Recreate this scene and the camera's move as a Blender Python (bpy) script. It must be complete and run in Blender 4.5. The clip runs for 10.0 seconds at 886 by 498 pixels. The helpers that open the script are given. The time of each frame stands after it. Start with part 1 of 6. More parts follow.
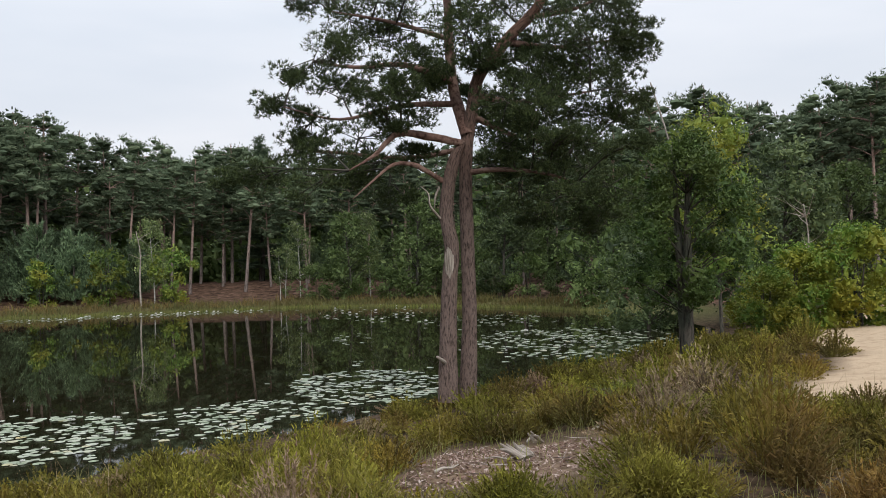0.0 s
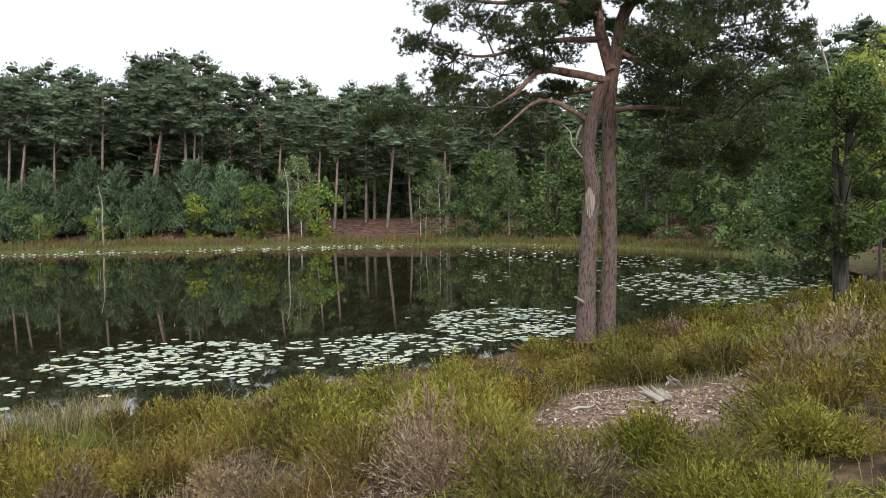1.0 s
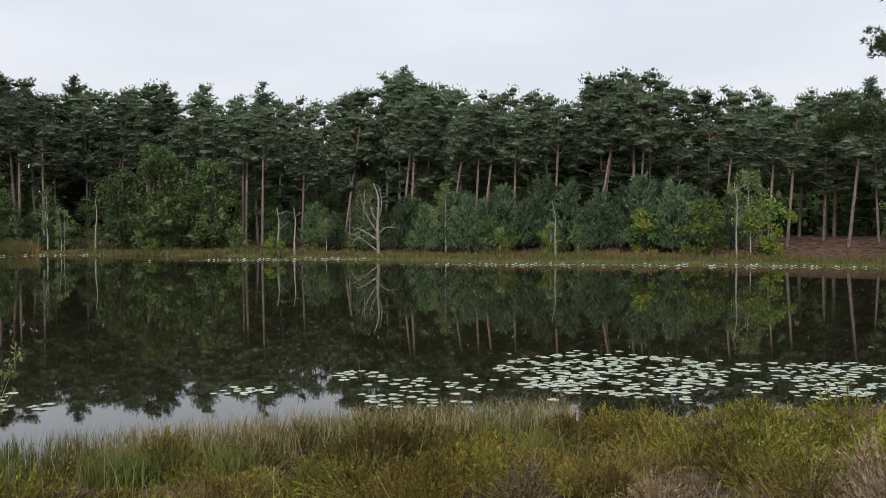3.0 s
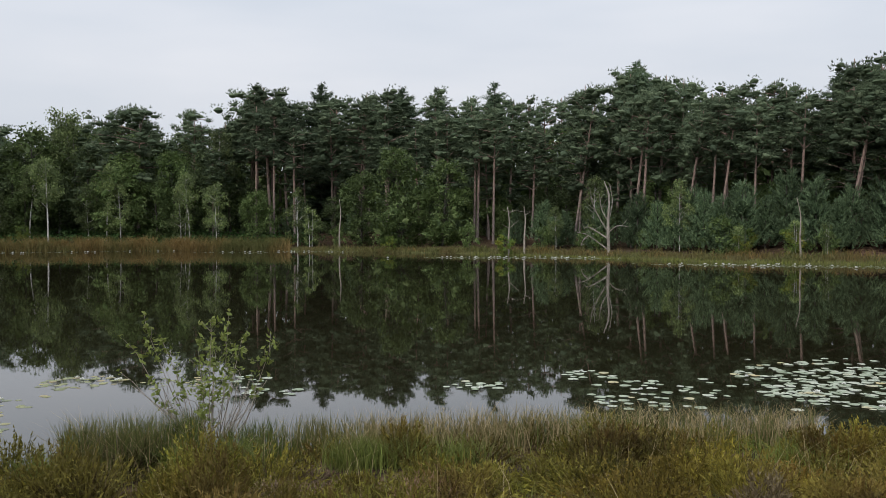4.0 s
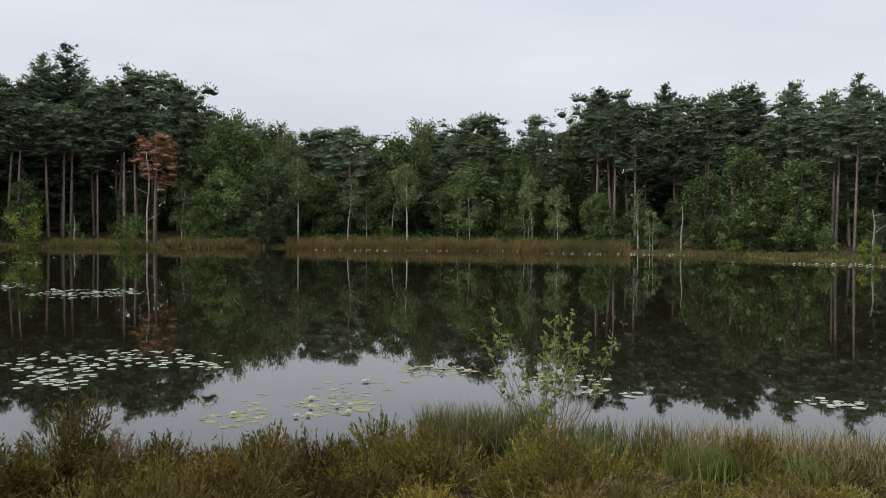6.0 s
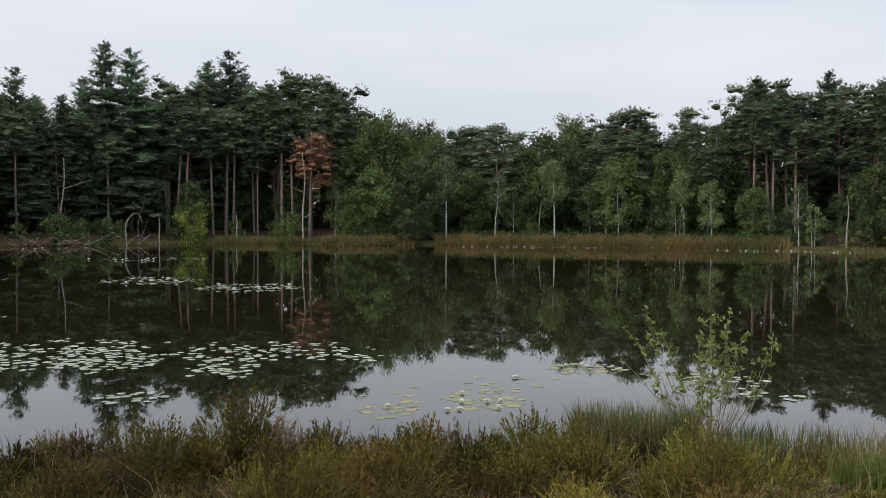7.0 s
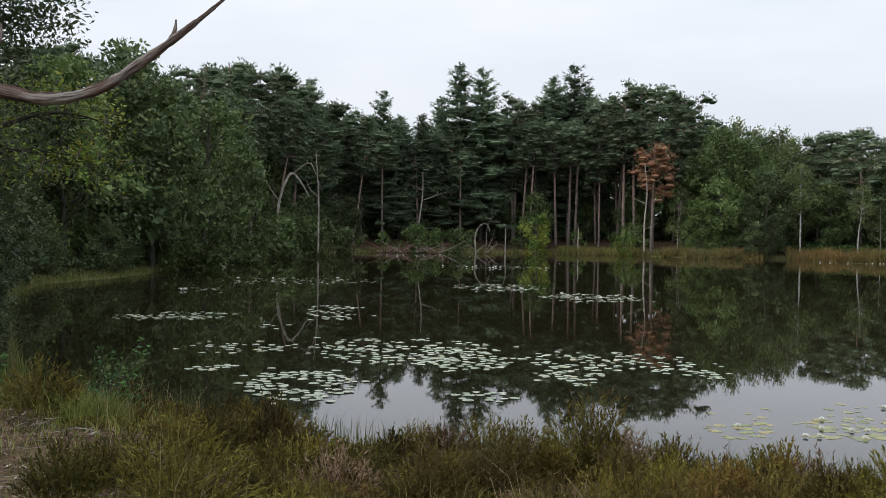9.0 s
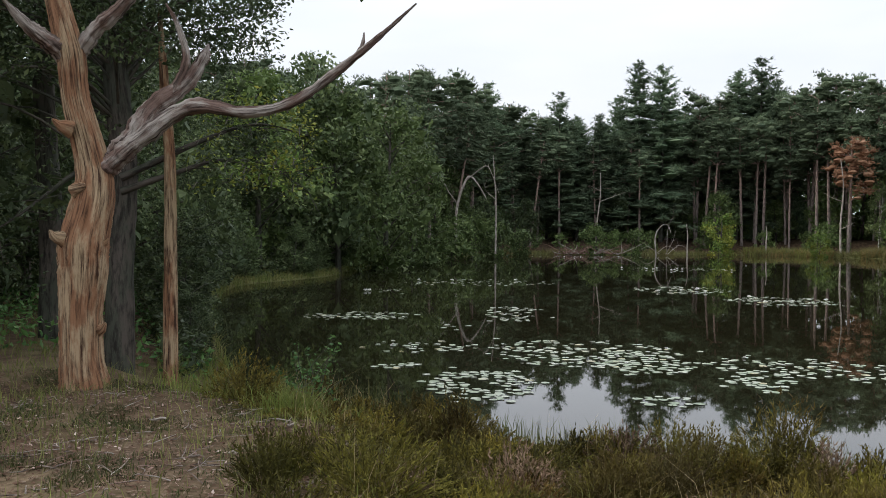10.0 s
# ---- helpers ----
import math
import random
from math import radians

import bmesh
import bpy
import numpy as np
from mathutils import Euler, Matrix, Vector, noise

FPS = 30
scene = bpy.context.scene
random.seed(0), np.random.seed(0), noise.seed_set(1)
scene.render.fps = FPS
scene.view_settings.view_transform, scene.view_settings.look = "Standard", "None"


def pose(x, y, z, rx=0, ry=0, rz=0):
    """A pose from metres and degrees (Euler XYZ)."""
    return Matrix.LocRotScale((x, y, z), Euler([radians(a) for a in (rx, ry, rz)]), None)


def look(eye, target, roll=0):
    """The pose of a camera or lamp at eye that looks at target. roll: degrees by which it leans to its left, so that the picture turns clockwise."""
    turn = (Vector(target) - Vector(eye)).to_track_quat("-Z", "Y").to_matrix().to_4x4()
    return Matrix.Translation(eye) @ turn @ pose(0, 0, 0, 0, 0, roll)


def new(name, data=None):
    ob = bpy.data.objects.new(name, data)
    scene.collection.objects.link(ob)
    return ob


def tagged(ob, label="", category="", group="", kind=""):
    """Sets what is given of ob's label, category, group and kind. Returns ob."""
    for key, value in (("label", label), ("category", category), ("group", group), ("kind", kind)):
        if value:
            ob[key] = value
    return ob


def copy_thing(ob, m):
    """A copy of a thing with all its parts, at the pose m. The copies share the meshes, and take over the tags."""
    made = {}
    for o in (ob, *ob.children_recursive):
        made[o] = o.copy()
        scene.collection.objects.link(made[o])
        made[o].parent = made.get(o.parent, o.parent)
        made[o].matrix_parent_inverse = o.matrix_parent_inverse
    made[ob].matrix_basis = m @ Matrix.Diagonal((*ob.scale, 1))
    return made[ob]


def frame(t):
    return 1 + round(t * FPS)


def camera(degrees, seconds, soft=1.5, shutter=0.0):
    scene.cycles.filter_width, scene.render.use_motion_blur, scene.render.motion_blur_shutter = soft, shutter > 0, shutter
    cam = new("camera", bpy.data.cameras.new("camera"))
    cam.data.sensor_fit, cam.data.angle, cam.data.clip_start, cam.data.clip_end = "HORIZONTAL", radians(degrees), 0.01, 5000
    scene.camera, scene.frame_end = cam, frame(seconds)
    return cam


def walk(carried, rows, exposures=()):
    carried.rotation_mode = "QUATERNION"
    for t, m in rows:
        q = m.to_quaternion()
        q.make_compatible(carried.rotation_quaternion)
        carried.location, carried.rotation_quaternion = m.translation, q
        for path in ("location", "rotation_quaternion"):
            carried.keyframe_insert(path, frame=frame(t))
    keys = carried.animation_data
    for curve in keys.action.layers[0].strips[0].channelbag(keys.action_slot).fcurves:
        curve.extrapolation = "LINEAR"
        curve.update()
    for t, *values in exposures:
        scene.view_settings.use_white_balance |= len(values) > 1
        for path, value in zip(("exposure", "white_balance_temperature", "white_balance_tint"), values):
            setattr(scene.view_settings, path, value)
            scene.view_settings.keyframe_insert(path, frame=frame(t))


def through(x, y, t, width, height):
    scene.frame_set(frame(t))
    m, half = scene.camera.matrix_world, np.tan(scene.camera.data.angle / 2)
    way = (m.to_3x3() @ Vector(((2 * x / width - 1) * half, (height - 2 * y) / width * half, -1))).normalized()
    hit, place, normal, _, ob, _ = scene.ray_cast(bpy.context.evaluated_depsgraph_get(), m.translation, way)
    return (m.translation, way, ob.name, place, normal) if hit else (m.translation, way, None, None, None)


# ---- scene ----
# ---- camera: a hand-held turn to the left on the heath bank of a pond ----
cam = camera(52.66, 10.0, soft=0.9)
EYE = (0.0, 0.0, 2.3)
PATH = [(0.0, 0.34, 1.05, -1.69), (0.5, 4.18, -1.48, -1.58), (1.0, 9.28, -2.68, -0.75), (1.5, 14.95, -2.75, -0.21), (2.0, 20.25, -2.44, -0.07),
        (2.5, 28.47, -1.98, -0.32), (3.0, 37.2, -1.49, -0.11), (4.5, 57.91, -1.78, -0.18), (5.0, 63.4, -1.84, -0.04), (5.5, 68.35, -1.59, 0.31),
        (7.0, 82.64, -1.73, 0.2), (7.5, 86.95, -1.97, 0.09), (8.0, 92.16, -2.01, -0.06), (8.5, 98.12, -1.6, 0.35), (9.0, 104.12, -1.21, 0.85),
        (9.5, 110.66, -0.97, 0.77), (10.0, 115.39, -1.21, 0.41)]


DRIFT = [(0.0, 0.04, 0.02), (5.0, 0.0, 0.0), (7.0, 0.10, -0.12), (8.0, 0.17, -0.17), (9.0, 0.23, -0.23), (10.0, 0.32, -0.24)]


def eye_row(t, yaw, pitch, roll):
    """Camera pose from a yaw to the left, a pitch up and a lean to the left, in degrees."""
    a, p = radians(yaw), radians(pitch)
    stand = Vector([float(np.interp(t, [d[0] for d in DRIFT], [d[k] for d in DRIFT])) for k in (1, 2)] + [EYE[2]])
    ahead = Vector((-math.sin(a) * math.cos(p), math.cos(a) * math.cos(p), math.sin(p)))
    return look(stand, stand + ahead, roll)


walk(cam, [(t, eye_row(t, yaw, p, r)) for t, yaw, p, r in PATH],
     exposures=[(0.0, 0.06), (0.5, 0.3), (1.0, 0.54), (1.8, 0.38), (2.5, 0.15), (3.0, 0.02), (4.5, -0.1), (7.5, 0.0), (8.7, 0.1), (10.0, 0.3)])

# ---- light: an overcast sky with a soft, weak sun ----
world = bpy.data.worlds.new("overcast_sky")
scene.world = world
world.use_nodes = True
wn, wl = world.node_tree.nodes, world.node_tree.links
wn.clear()
w_out, w_bg, w_sky = wn.new("ShaderNodeOutputWorld"), wn.new("ShaderNodeBackground"), wn.new("ShaderNodeTexSky")
w_sky.sky_type, w_sky.sun_disc = "NISHITA", False
w_sky.sun_elevation, w_sky.sun_rotation = radians(48), radians(150)
w_scale = wn.new("ShaderNodeMix")
w_scale.data_type, w_scale.blend_type = "RGBA", "MULTIPLY"
w_scale.inputs[0].default_value = 1.0
w_scale.inputs[7].default_value = (0.09, 0.09, 0.09, 1)
wl.new(w_sky.outputs[0], w_scale.inputs[6])
w_co, w_map, w_noise, w_ramp = (wn.new(n) for n in ("ShaderNodeTexCoord", "ShaderNodeMapping", "ShaderNodeTexNoise", "ShaderNodeValToRGB"))
w_map.inputs["Scale"].default_value = (1.2, 1.2, 5.0)
w_noise.inputs["Scale"].default_value, w_noise.inputs["Detail"].default_value = 1.6, 4.0
w_ramp.color_ramp.elements[0].position, w_ramp.color_ramp.elements[1].position = 0.32, 0.68
w_ramp.color_ramp.elements[0].color = (0.66, 0.71, 0.79, 1)
w_ramp.color_ramp.elements[1].color = (0.81, 0.83, 0.885, 1)
wl.new(w_co.outputs["Generated"], w_map.inputs[0])
wl.new(w_map.outputs[0], w_noise.inputs["Vector"])
wl.new(w_noise.outputs[0], w_ramp.inputs[0])
w_mix = wn.new("ShaderNodeMix")
w_mix.data_type = "RGBA"
w_mix.inputs[0].default_value = 0.94
wl.new(w_scale.outputs[2], w_mix.inputs[6])
wl.new(w_ramp.outputs[0], w_mix.inputs[7])
wl.new(w_mix.outputs[2], w_bg.inputs[0])
w_sep, w_rise = wn.new("ShaderNodeSeparateXYZ"), wn.new("ShaderNodeMapRange")
w_rise.inputs["To Min"].default_value, w_rise.inputs["To Max"].default_value = 0.92, 1.75
wl.new(w_co.outputs["Generated"], w_sep.inputs[0])
wl.new(w_sep.outputs[2], w_rise.inputs["Value"])
wl.new(w_rise.outputs[0], w_bg.inputs[1])
wl.new(w_bg.outputs[0], w_out.inputs[0])

sun_data = bpy.data.lights.new("sun", "SUN")
sun_data.energy, sun_data.angle, sun_data.color = 1.5, radians(25), (1.0, 0.97, 0.92)
sun = new("sun", sun_data)
sun.matrix_world = look((20, -35, 45), (0, 20, 0))


# ---- materials ----
def mat(name, rough=0.7, spec=0.3):
    m = bpy.data.materials.new(name)
    m.use_nodes = True
    b = m.node_tree.nodes["Principled BSDF"]
    b.inputs["Roughness"].default_value = rough
    b.inputs["Specular IOR Level"].default_value = spec
    return m, m.node_tree.nodes, m.node_tree.links, b


def ramp(n, stops):
    r = n.new("ShaderNodeValToRGB")
    e = r.color_ramp.elements
    while len(e) < len(stops):
        e.new(0.5)
    for k, (p, c) in zip(e, stops):
        k.position, k.color = p, (*c, 1)
    return r


def noise_tex(n, l, scale, detail=3.0, stretch=None, rough=0.55, grain=False):
    co, t = n.new("ShaderNodeTexCoord"), n.new("ShaderNodeTexNoise")
    t.inputs["Scale"].default_value, t.inputs["Detail"].default_value, t.inputs["Roughness"].default_value = scale, detail, rough
    src = co.outputs["Object"]
    if grain:
        att = n.new("ShaderNodeAttribute")
        att.attribute_name = "grain"
        src = att.outputs["Vector"]
    if stretch:
        mp = n.new("ShaderNodeMapping")
        mp.inputs["Scale"].default_value = stretch
        l.new(src, mp.inputs[0])
        src = mp.outputs[0]
    l.new(src, t.inputs["Vector"])
    return t.outputs[0]


def mix(n, l, fac, a, b, blend="MIX"):
    x = n.new("ShaderNodeMix")
    x.data_type, x.blend_type = "RGBA", blend
    for sock, val in ((x.inputs[0], fac), (x.inputs[6], a), (x.inputs[7], b)):
        if isinstance(val, (int, float)):
            sock.default_value = val
        elif isinstance(val, tuple):
            sock.default_value = (*val, 1)
        else:
            l.new(val, sock)
    return x.outputs[2]


def bump(n, l, b, height, strength, distance):
    k = n.new("ShaderNodeBump")
    k.inputs["Strength"].default_value, k.inputs["Distance"].default_value = strength, distance
    l.new(height, k.inputs["Height"])
    l.new(k.outputs[0], b.inputs["Normal"])


def foliage(name, dark, mid, light, patch=0.5, patch_colour=None, vary=0.38, through=0.25, rough=0.55, spec=0.25, tuft=0.0, bush=False):
    """Leaf or needle stuff: each blade its own tone, slow patches over the plant, each plant a little apart."""
    m, n, l, b = mat(name, rough, spec)
    geo, info = n.new("ShaderNodeNewGeometry"), n.new("ShaderNodeObjectInfo")
    r = ramp(n, [(0.0, dark), (0.5, mid), (1.0, light)])
    l.new(geo.outputs["Random Per Island"], r.inputs[0])
    col = r.outputs[0]
    if patch_colour:
        pr = ramp(n, [(0.42, (0, 0, 0)), (0.62, (1, 1, 1))])
        l.new(noise_tex(n, l, patch, 4.0), pr.inputs[0])
        col = mix(n, l, pr.outputs[0], col, mix(n, l, 0.75, col, patch_colour))
    if tuft:
        tr2 = ramp(n, [(0.3, (0.42, 0.36, 0.30)), (0.5, (1, 1, 1)), (0.68, (1.0, 1.0, 0.7))])
        l.new(noise_tex(n, l, tuft, 3.0), tr2.inputs[0])
        col = mix(n, l, 1.0, col, tr2.outputs[0], "MULTIPLY")
    if bush:
        att, sep = n.new("ShaderNodeAttribute"), n.new("ShaderNodeSeparateXYZ")
        att.attribute_name = "grain"
        l.new(att.outputs["Vector"], sep.inputs[0])
        tone = ramp(n, [(0.0, (0.42, 0.42, 0.42)), (0.5, (0.85, 0.85, 0.85)), (1.0, (1.3, 1.3, 1.25))])
        l.new(sep.outputs[0], tone.inputs[0])
        hue = ramp(n, [(0.0, (0.93, 0.96, 0.75)), (0.45, (1.03, 0.97, 0.95)), (0.72, (1.10, 0.93, 0.85)), (1.0, (1.05, 0.76, 0.78))])
        l.new(sep.outputs[1], hue.inputs[0])
        col = mix(n, l, 1.0, mix(n, l, 1.0, col, tone.outputs[0], "MULTIPLY"), hue.outputs[0], "MULTIPLY")
    hsv = n.new("ShaderNodeHueSaturation")
    k = n.new("ShaderNodeMapRange")
    k.inputs["To Min"].default_value, k.inputs["To Max"].default_value = 1 - vary, 1 + vary
    l.new(info.outputs["Random"], k.inputs["Value"])
    l.new(k.outputs[0], hsv.inputs["Value"])
    l.new(col, hsv.inputs["Color"])
    l.new(hsv.outputs[0], b.inputs["Base Color"])
    tr, add, out = n.new("ShaderNodeBsdfTranslucent"), n.new("ShaderNodeMixShader"), n["Material Output"]
    l.new(hsv.outputs[0], tr.inputs[0])
    add.inputs[0].default_value = through
    l.new(b.outputs[0], add.inputs[1])
    l.new(tr.outputs[0], add.inputs[2])
    l.new(add.outputs[0], out.inputs[0])
    return m


def bark(name, low, high, dark, scale, stretch, strength=0.8, z0=None, z1=None, rough=0.9):
    """Bark: furrowed plates, with a second tone higher up the stem where z0 and z1 are given."""
    m, n, l, b = mat(name, rough, 0.15)
    fine = noise_tex(n, l, scale, 6.0, stretch, 0.65, True)
    fr = ramp(n, [(0.36, (0, 0, 0)), (0.54, (1, 1, 1))])
    l.new(fine, fr.inputs[0])
    col = low
    if z0 is not None:
        co, sep, mr = n.new("ShaderNodeTexCoord"), n.new("ShaderNodeSeparateXYZ"), n.new("ShaderNodeMapRange")
        l.new(co.outputs["Object"], sep.inputs[0])
        mr.inputs["From Min"].default_value, mr.inputs["From Max"].default_value = z0, z1
        l.new(sep.outputs[2], mr.inputs["Value"])
        col = mix(n, l, mr.outputs[0], low, high)
    else:
        br = ramp(n, [(0.44, (0, 0, 0)), (0.56, (1, 1, 1))])
        l.new(noise_tex(n, l, scale * 0.16, 5.0, (1, 1, 0.45), 0.65, True), br.inputs[0])
        col = mix(n, l, br.outputs[0], low, high)
    l.new(mix(n, l, fr.outputs[0], dark, col), b.inputs["Base Color"])
    bump(n, l, b, fine, strength, 0.03)
    return m


M = {}
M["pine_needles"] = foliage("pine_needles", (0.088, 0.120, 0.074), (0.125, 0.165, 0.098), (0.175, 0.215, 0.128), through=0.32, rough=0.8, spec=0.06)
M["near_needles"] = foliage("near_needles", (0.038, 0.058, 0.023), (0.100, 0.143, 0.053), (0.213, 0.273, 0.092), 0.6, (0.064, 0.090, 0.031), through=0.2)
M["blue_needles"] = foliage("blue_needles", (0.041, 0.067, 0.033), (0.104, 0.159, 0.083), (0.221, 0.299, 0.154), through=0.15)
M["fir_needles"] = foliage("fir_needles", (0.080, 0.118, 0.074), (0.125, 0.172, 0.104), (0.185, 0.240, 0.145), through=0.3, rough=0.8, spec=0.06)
M["brown_needles"] = foliage("brown_needles", (0.17, 0.085, 0.05), (0.29, 0.155, 0.09), (0.40, 0.24, 0.15), spec=0.06)
M["oak_leaves"] = foliage("oak_leaves", (0.066, 0.098, 0.033), (0.134, 0.199, 0.069), (0.252, 0.324, 0.119), 0.4, (0.065, 0.099, 0.022))
M["dark_leaves"] = foliage("dark_leaves", (0.044, 0.065, 0.027), (0.092, 0.128, 0.054), (0.166, 0.208, 0.084), 0.3, (0.037, 0.060, 0.023))
M["birch_leaves"] = foliage("birch_leaves", (0.092, 0.129, 0.048), (0.179, 0.238, 0.087), (0.302, 0.363, 0.138), 0.5, (0.075, 0.094, 0.043))
M["yellow_leaves"] = foliage("yellow_leaves", (0.075, 0.14, 0.028), (0.125, 0.2, 0.042), (0.2, 0.265, 0.058), 0.7, (0.25, 0.22, 0.03))
M["bank_leaves"] = foliage("bank_leaves", (0.032, 0.063, 0.018), (0.063, 0.113, 0.029), (0.113, 0.176, 0.047), 0.6, (0.090, 0.117, 0.027))
M["turning_leaves"] = foliage("turning_leaves", (0.075, 0.15, 0.022), (0.125, 0.215, 0.034), (0.21, 0.28, 0.045), 0.5, (0.32, 0.27, 0.03))
M["fern_leaves"] = foliage("fern_leaves", (0.04, 0.10, 0.03), (0.07, 0.15, 0.04), (0.11, 0.2, 0.06))
M["heather"] = foliage("heather", (0.155, 0.155, 0.029), (0.300, 0.305, 0.051), (0.497, 0.497, 0.104), 0.55, (0.243, 0.153, 0.063), through=0.22, rough=0.8, tuft=1.7, bush=True)
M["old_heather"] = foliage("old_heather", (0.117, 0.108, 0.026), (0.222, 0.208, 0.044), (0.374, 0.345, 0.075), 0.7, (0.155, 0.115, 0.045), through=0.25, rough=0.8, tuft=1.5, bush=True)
M["pale_leaves"] = foliage("pale_leaves", (0.19, 0.25, 0.055), (0.29, 0.36, 0.085), (0.4, 0.46, 0.14), through=0.3)
M["rush"] = foliage("rush", (0.06, 0.085, 0.02), (0.105, 0.14, 0.034), (0.18, 0.21, 0.055), 0.6, (0.2, 0.17, 0.07), through=0.25)
M["fallen_leaves"] = foliage("fallen_leaves", (0.084, 0.042, 0.025), (0.147, 0.084, 0.052), (0.252, 0.189, 0.133), through=0.1, rough=0.8)
M["dry_heather"] = foliage("dry_heather", (0.122, 0.089, 0.061), (0.243, 0.183, 0.127), (0.374, 0.299, 0.220), 0.8, (0.204, 0.136, 0.093), rough=0.9, through=0.1, bush=True)
M["grass"] = foliage("grass", (0.14, 0.17, 0.04), (0.22, 0.25, 0.06), (0.32, 0.33, 0.1), 0.6, (0.2, 0.19, 0.08), through=0.3)
M["lush_grass"] = foliage("lush_grass", (0.10, 0.15, 0.03), (0.16, 0.215, 0.042), (0.24, 0.29, 0.07), 1.2, (0.13, 0.12, 0.04), through=0.3)
M["chip"] = foliage("chip", (0.14, 0.08, 0.06), (0.33, 0.22, 0.18), (0.6, 0.5, 0.44), through=0.05, rough=0.9)
M["turf"] = foliage("turf", (0.05, 0.065, 0.018), (0.085, 0.11, 0.03), (0.14, 0.17, 0.05), 1.5, (0.12, 0.10, 0.04), through=0.2)
M["straw"] = foliage("straw", (0.18, 0.14, 0.07), (0.27, 0.21, 0.11), (0.38, 0.31, 0.18), through=0.2)
M["sedge"] = foliage("sedge", (0.077, 0.086, 0.027), (0.135, 0.140, 0.045), (0.198, 0.189, 0.068), 0.4, (0.162, 0.117, 0.050), through=0.2)
M["marsh_grass"] = foliage("marsh_grass", (0.155, 0.105, 0.038), (0.255, 0.170, 0.060), (0.345, 0.245, 0.095), 0.18, (0.10, 0.13, 0.04), through=0.2)
M["pine_bark"] = bark("pine_bark", (0.23, 0.19, 0.17), (0.35, 0.245, 0.20), (0.08, 0.062, 0.055), 12.0, (1, 1, 0.3), 0.9, 2.0, 6.5)
M["near_bark"] = bark("near_bark", (0.20, 0.145, 0.125), (0.27, 0.15, 0.11), (0.055, 0.04, 0.035), 34.0, (1, 1, 0.33), 1.0, 3.0, 6.5)
M["limb_bark"] = bark("limb_bark", (0.21, 0.125, 0.10), (0.28, 0.185, 0.15), (0.09, 0.05, 0.04), 14.0, (1, 1, 1), 0.6)
M["birch_bark"] = bark("birch_bark", (0.62, 0.6, 0.56), (0.5, 0.48, 0.45), (0.12, 0.11, 0.10), 6.0, (0.5, 0.5, 2.5), 0.3)
M["dark_bark"] = bark("dark_bark", (0.11, 0.095, 0.08), (0.08, 0.085, 0.065), (0.03, 0.027, 0.023), 14.0, (1, 1, 0.25), 0.9)
M["pale_wood"] = bark("pale_wood", (0.47, 0.42, 0.36), (0.38, 0.33, 0.28), (0.15, 0.12, 0.10), 26.0, (1, 1, 0.12), 0.6)
M["snag_wood"] = bark("snag_wood", (0.44, 0.40, 0.35), (0.33, 0.29, 0.25), (0.1, 0.08, 0.07), 26.0, (1, 1, 0.12), 0.6)
M["bare_wood"] = bark("bare_wood", (0.30, 0.158, 0.088), (0.45, 0.33, 0.205), (0.055, 0.028, 0.018), 24.0, (1, 1, 0.11), 1.0)
M["grey_wood"] = bark("grey_wood", (0.42, 0.375, 0.33), (0.20, 0.135, 0.11), (0.05, 0.034, 0.028), 30.0, (1, 1, 0.1), 1.0)


def ground_material():
    m, n, l, b = mat("heath_soil", 0.95, 0.1)
    att = n.new("ShaderNodeAttribute")
    att.attribute_name = "cover"
    sep = n.new("ShaderNodeSeparateColor")
    l.new(att.outputs["Color"], sep.inputs[0])
    soil = ramp(n, [(0.38, (0.028, 0.02, 0.012)), (0.5, (0.07, 0.047, 0.028)), (0.66, (0.13, 0.088, 0.058))])
    l.new(noise_tex(n, l, 5.0, 8.0), soil.inputs[0])
    sand = ramp(n, [(0.3, (0.36, 0.255, 0.165)), (0.5, (0.56, 0.425, 0.29)), (0.7, (0.46, 0.345, 0.235))])
    l.new(noise_tex(n, l, 2.4, 10.0, None, 0.7), sand.inputs[0])
    litter = ramp(n, [(0.38, (0.04, 0.024, 0.016)), (0.5, (0.115, 0.068, 0.047)), (0.66, (0.23, 0.148, 0.108))])
    l.new(noise_tex(n, l, 2.2, 10.0, None, 0.68), litter.inputs[0])
    turf = ramp(n, [(0.3, (0.08, 0.08, 0.03)), (0.6, (0.13, 0.13, 0.05)), (0.75, (0.17, 0.14, 0.07))])
    l.new(noise_tex(n, l, 4.0, 8.0), turf.inputs[0])
    col = mix(n, l, sep.outputs[2], soil.outputs[0], turf.outputs[0])
    col = mix(n, l, sep.outputs[1], col, litter.outputs[0])
    col = mix(n, l, sep.outputs[0], col, sand.outputs[0])
    l.new(col, b.inputs["Base Color"])
    bump(n, l, b, noise_tex(n, l, 14.0, 8.0), 0.7, 0.04)
    return m


def water_material():
    m, n, l, b = mat("pond_water", 0.02, 0.5)
    b.inputs["Base Color"].default_value = (0.016, 0.0145, 0.007, 1)
    b.inputs["IOR"].default_value = 1.52
    bump(n, l, b, noise_tex(n, l, 2.2, 2.0), 0.05, 0.006)
    return m


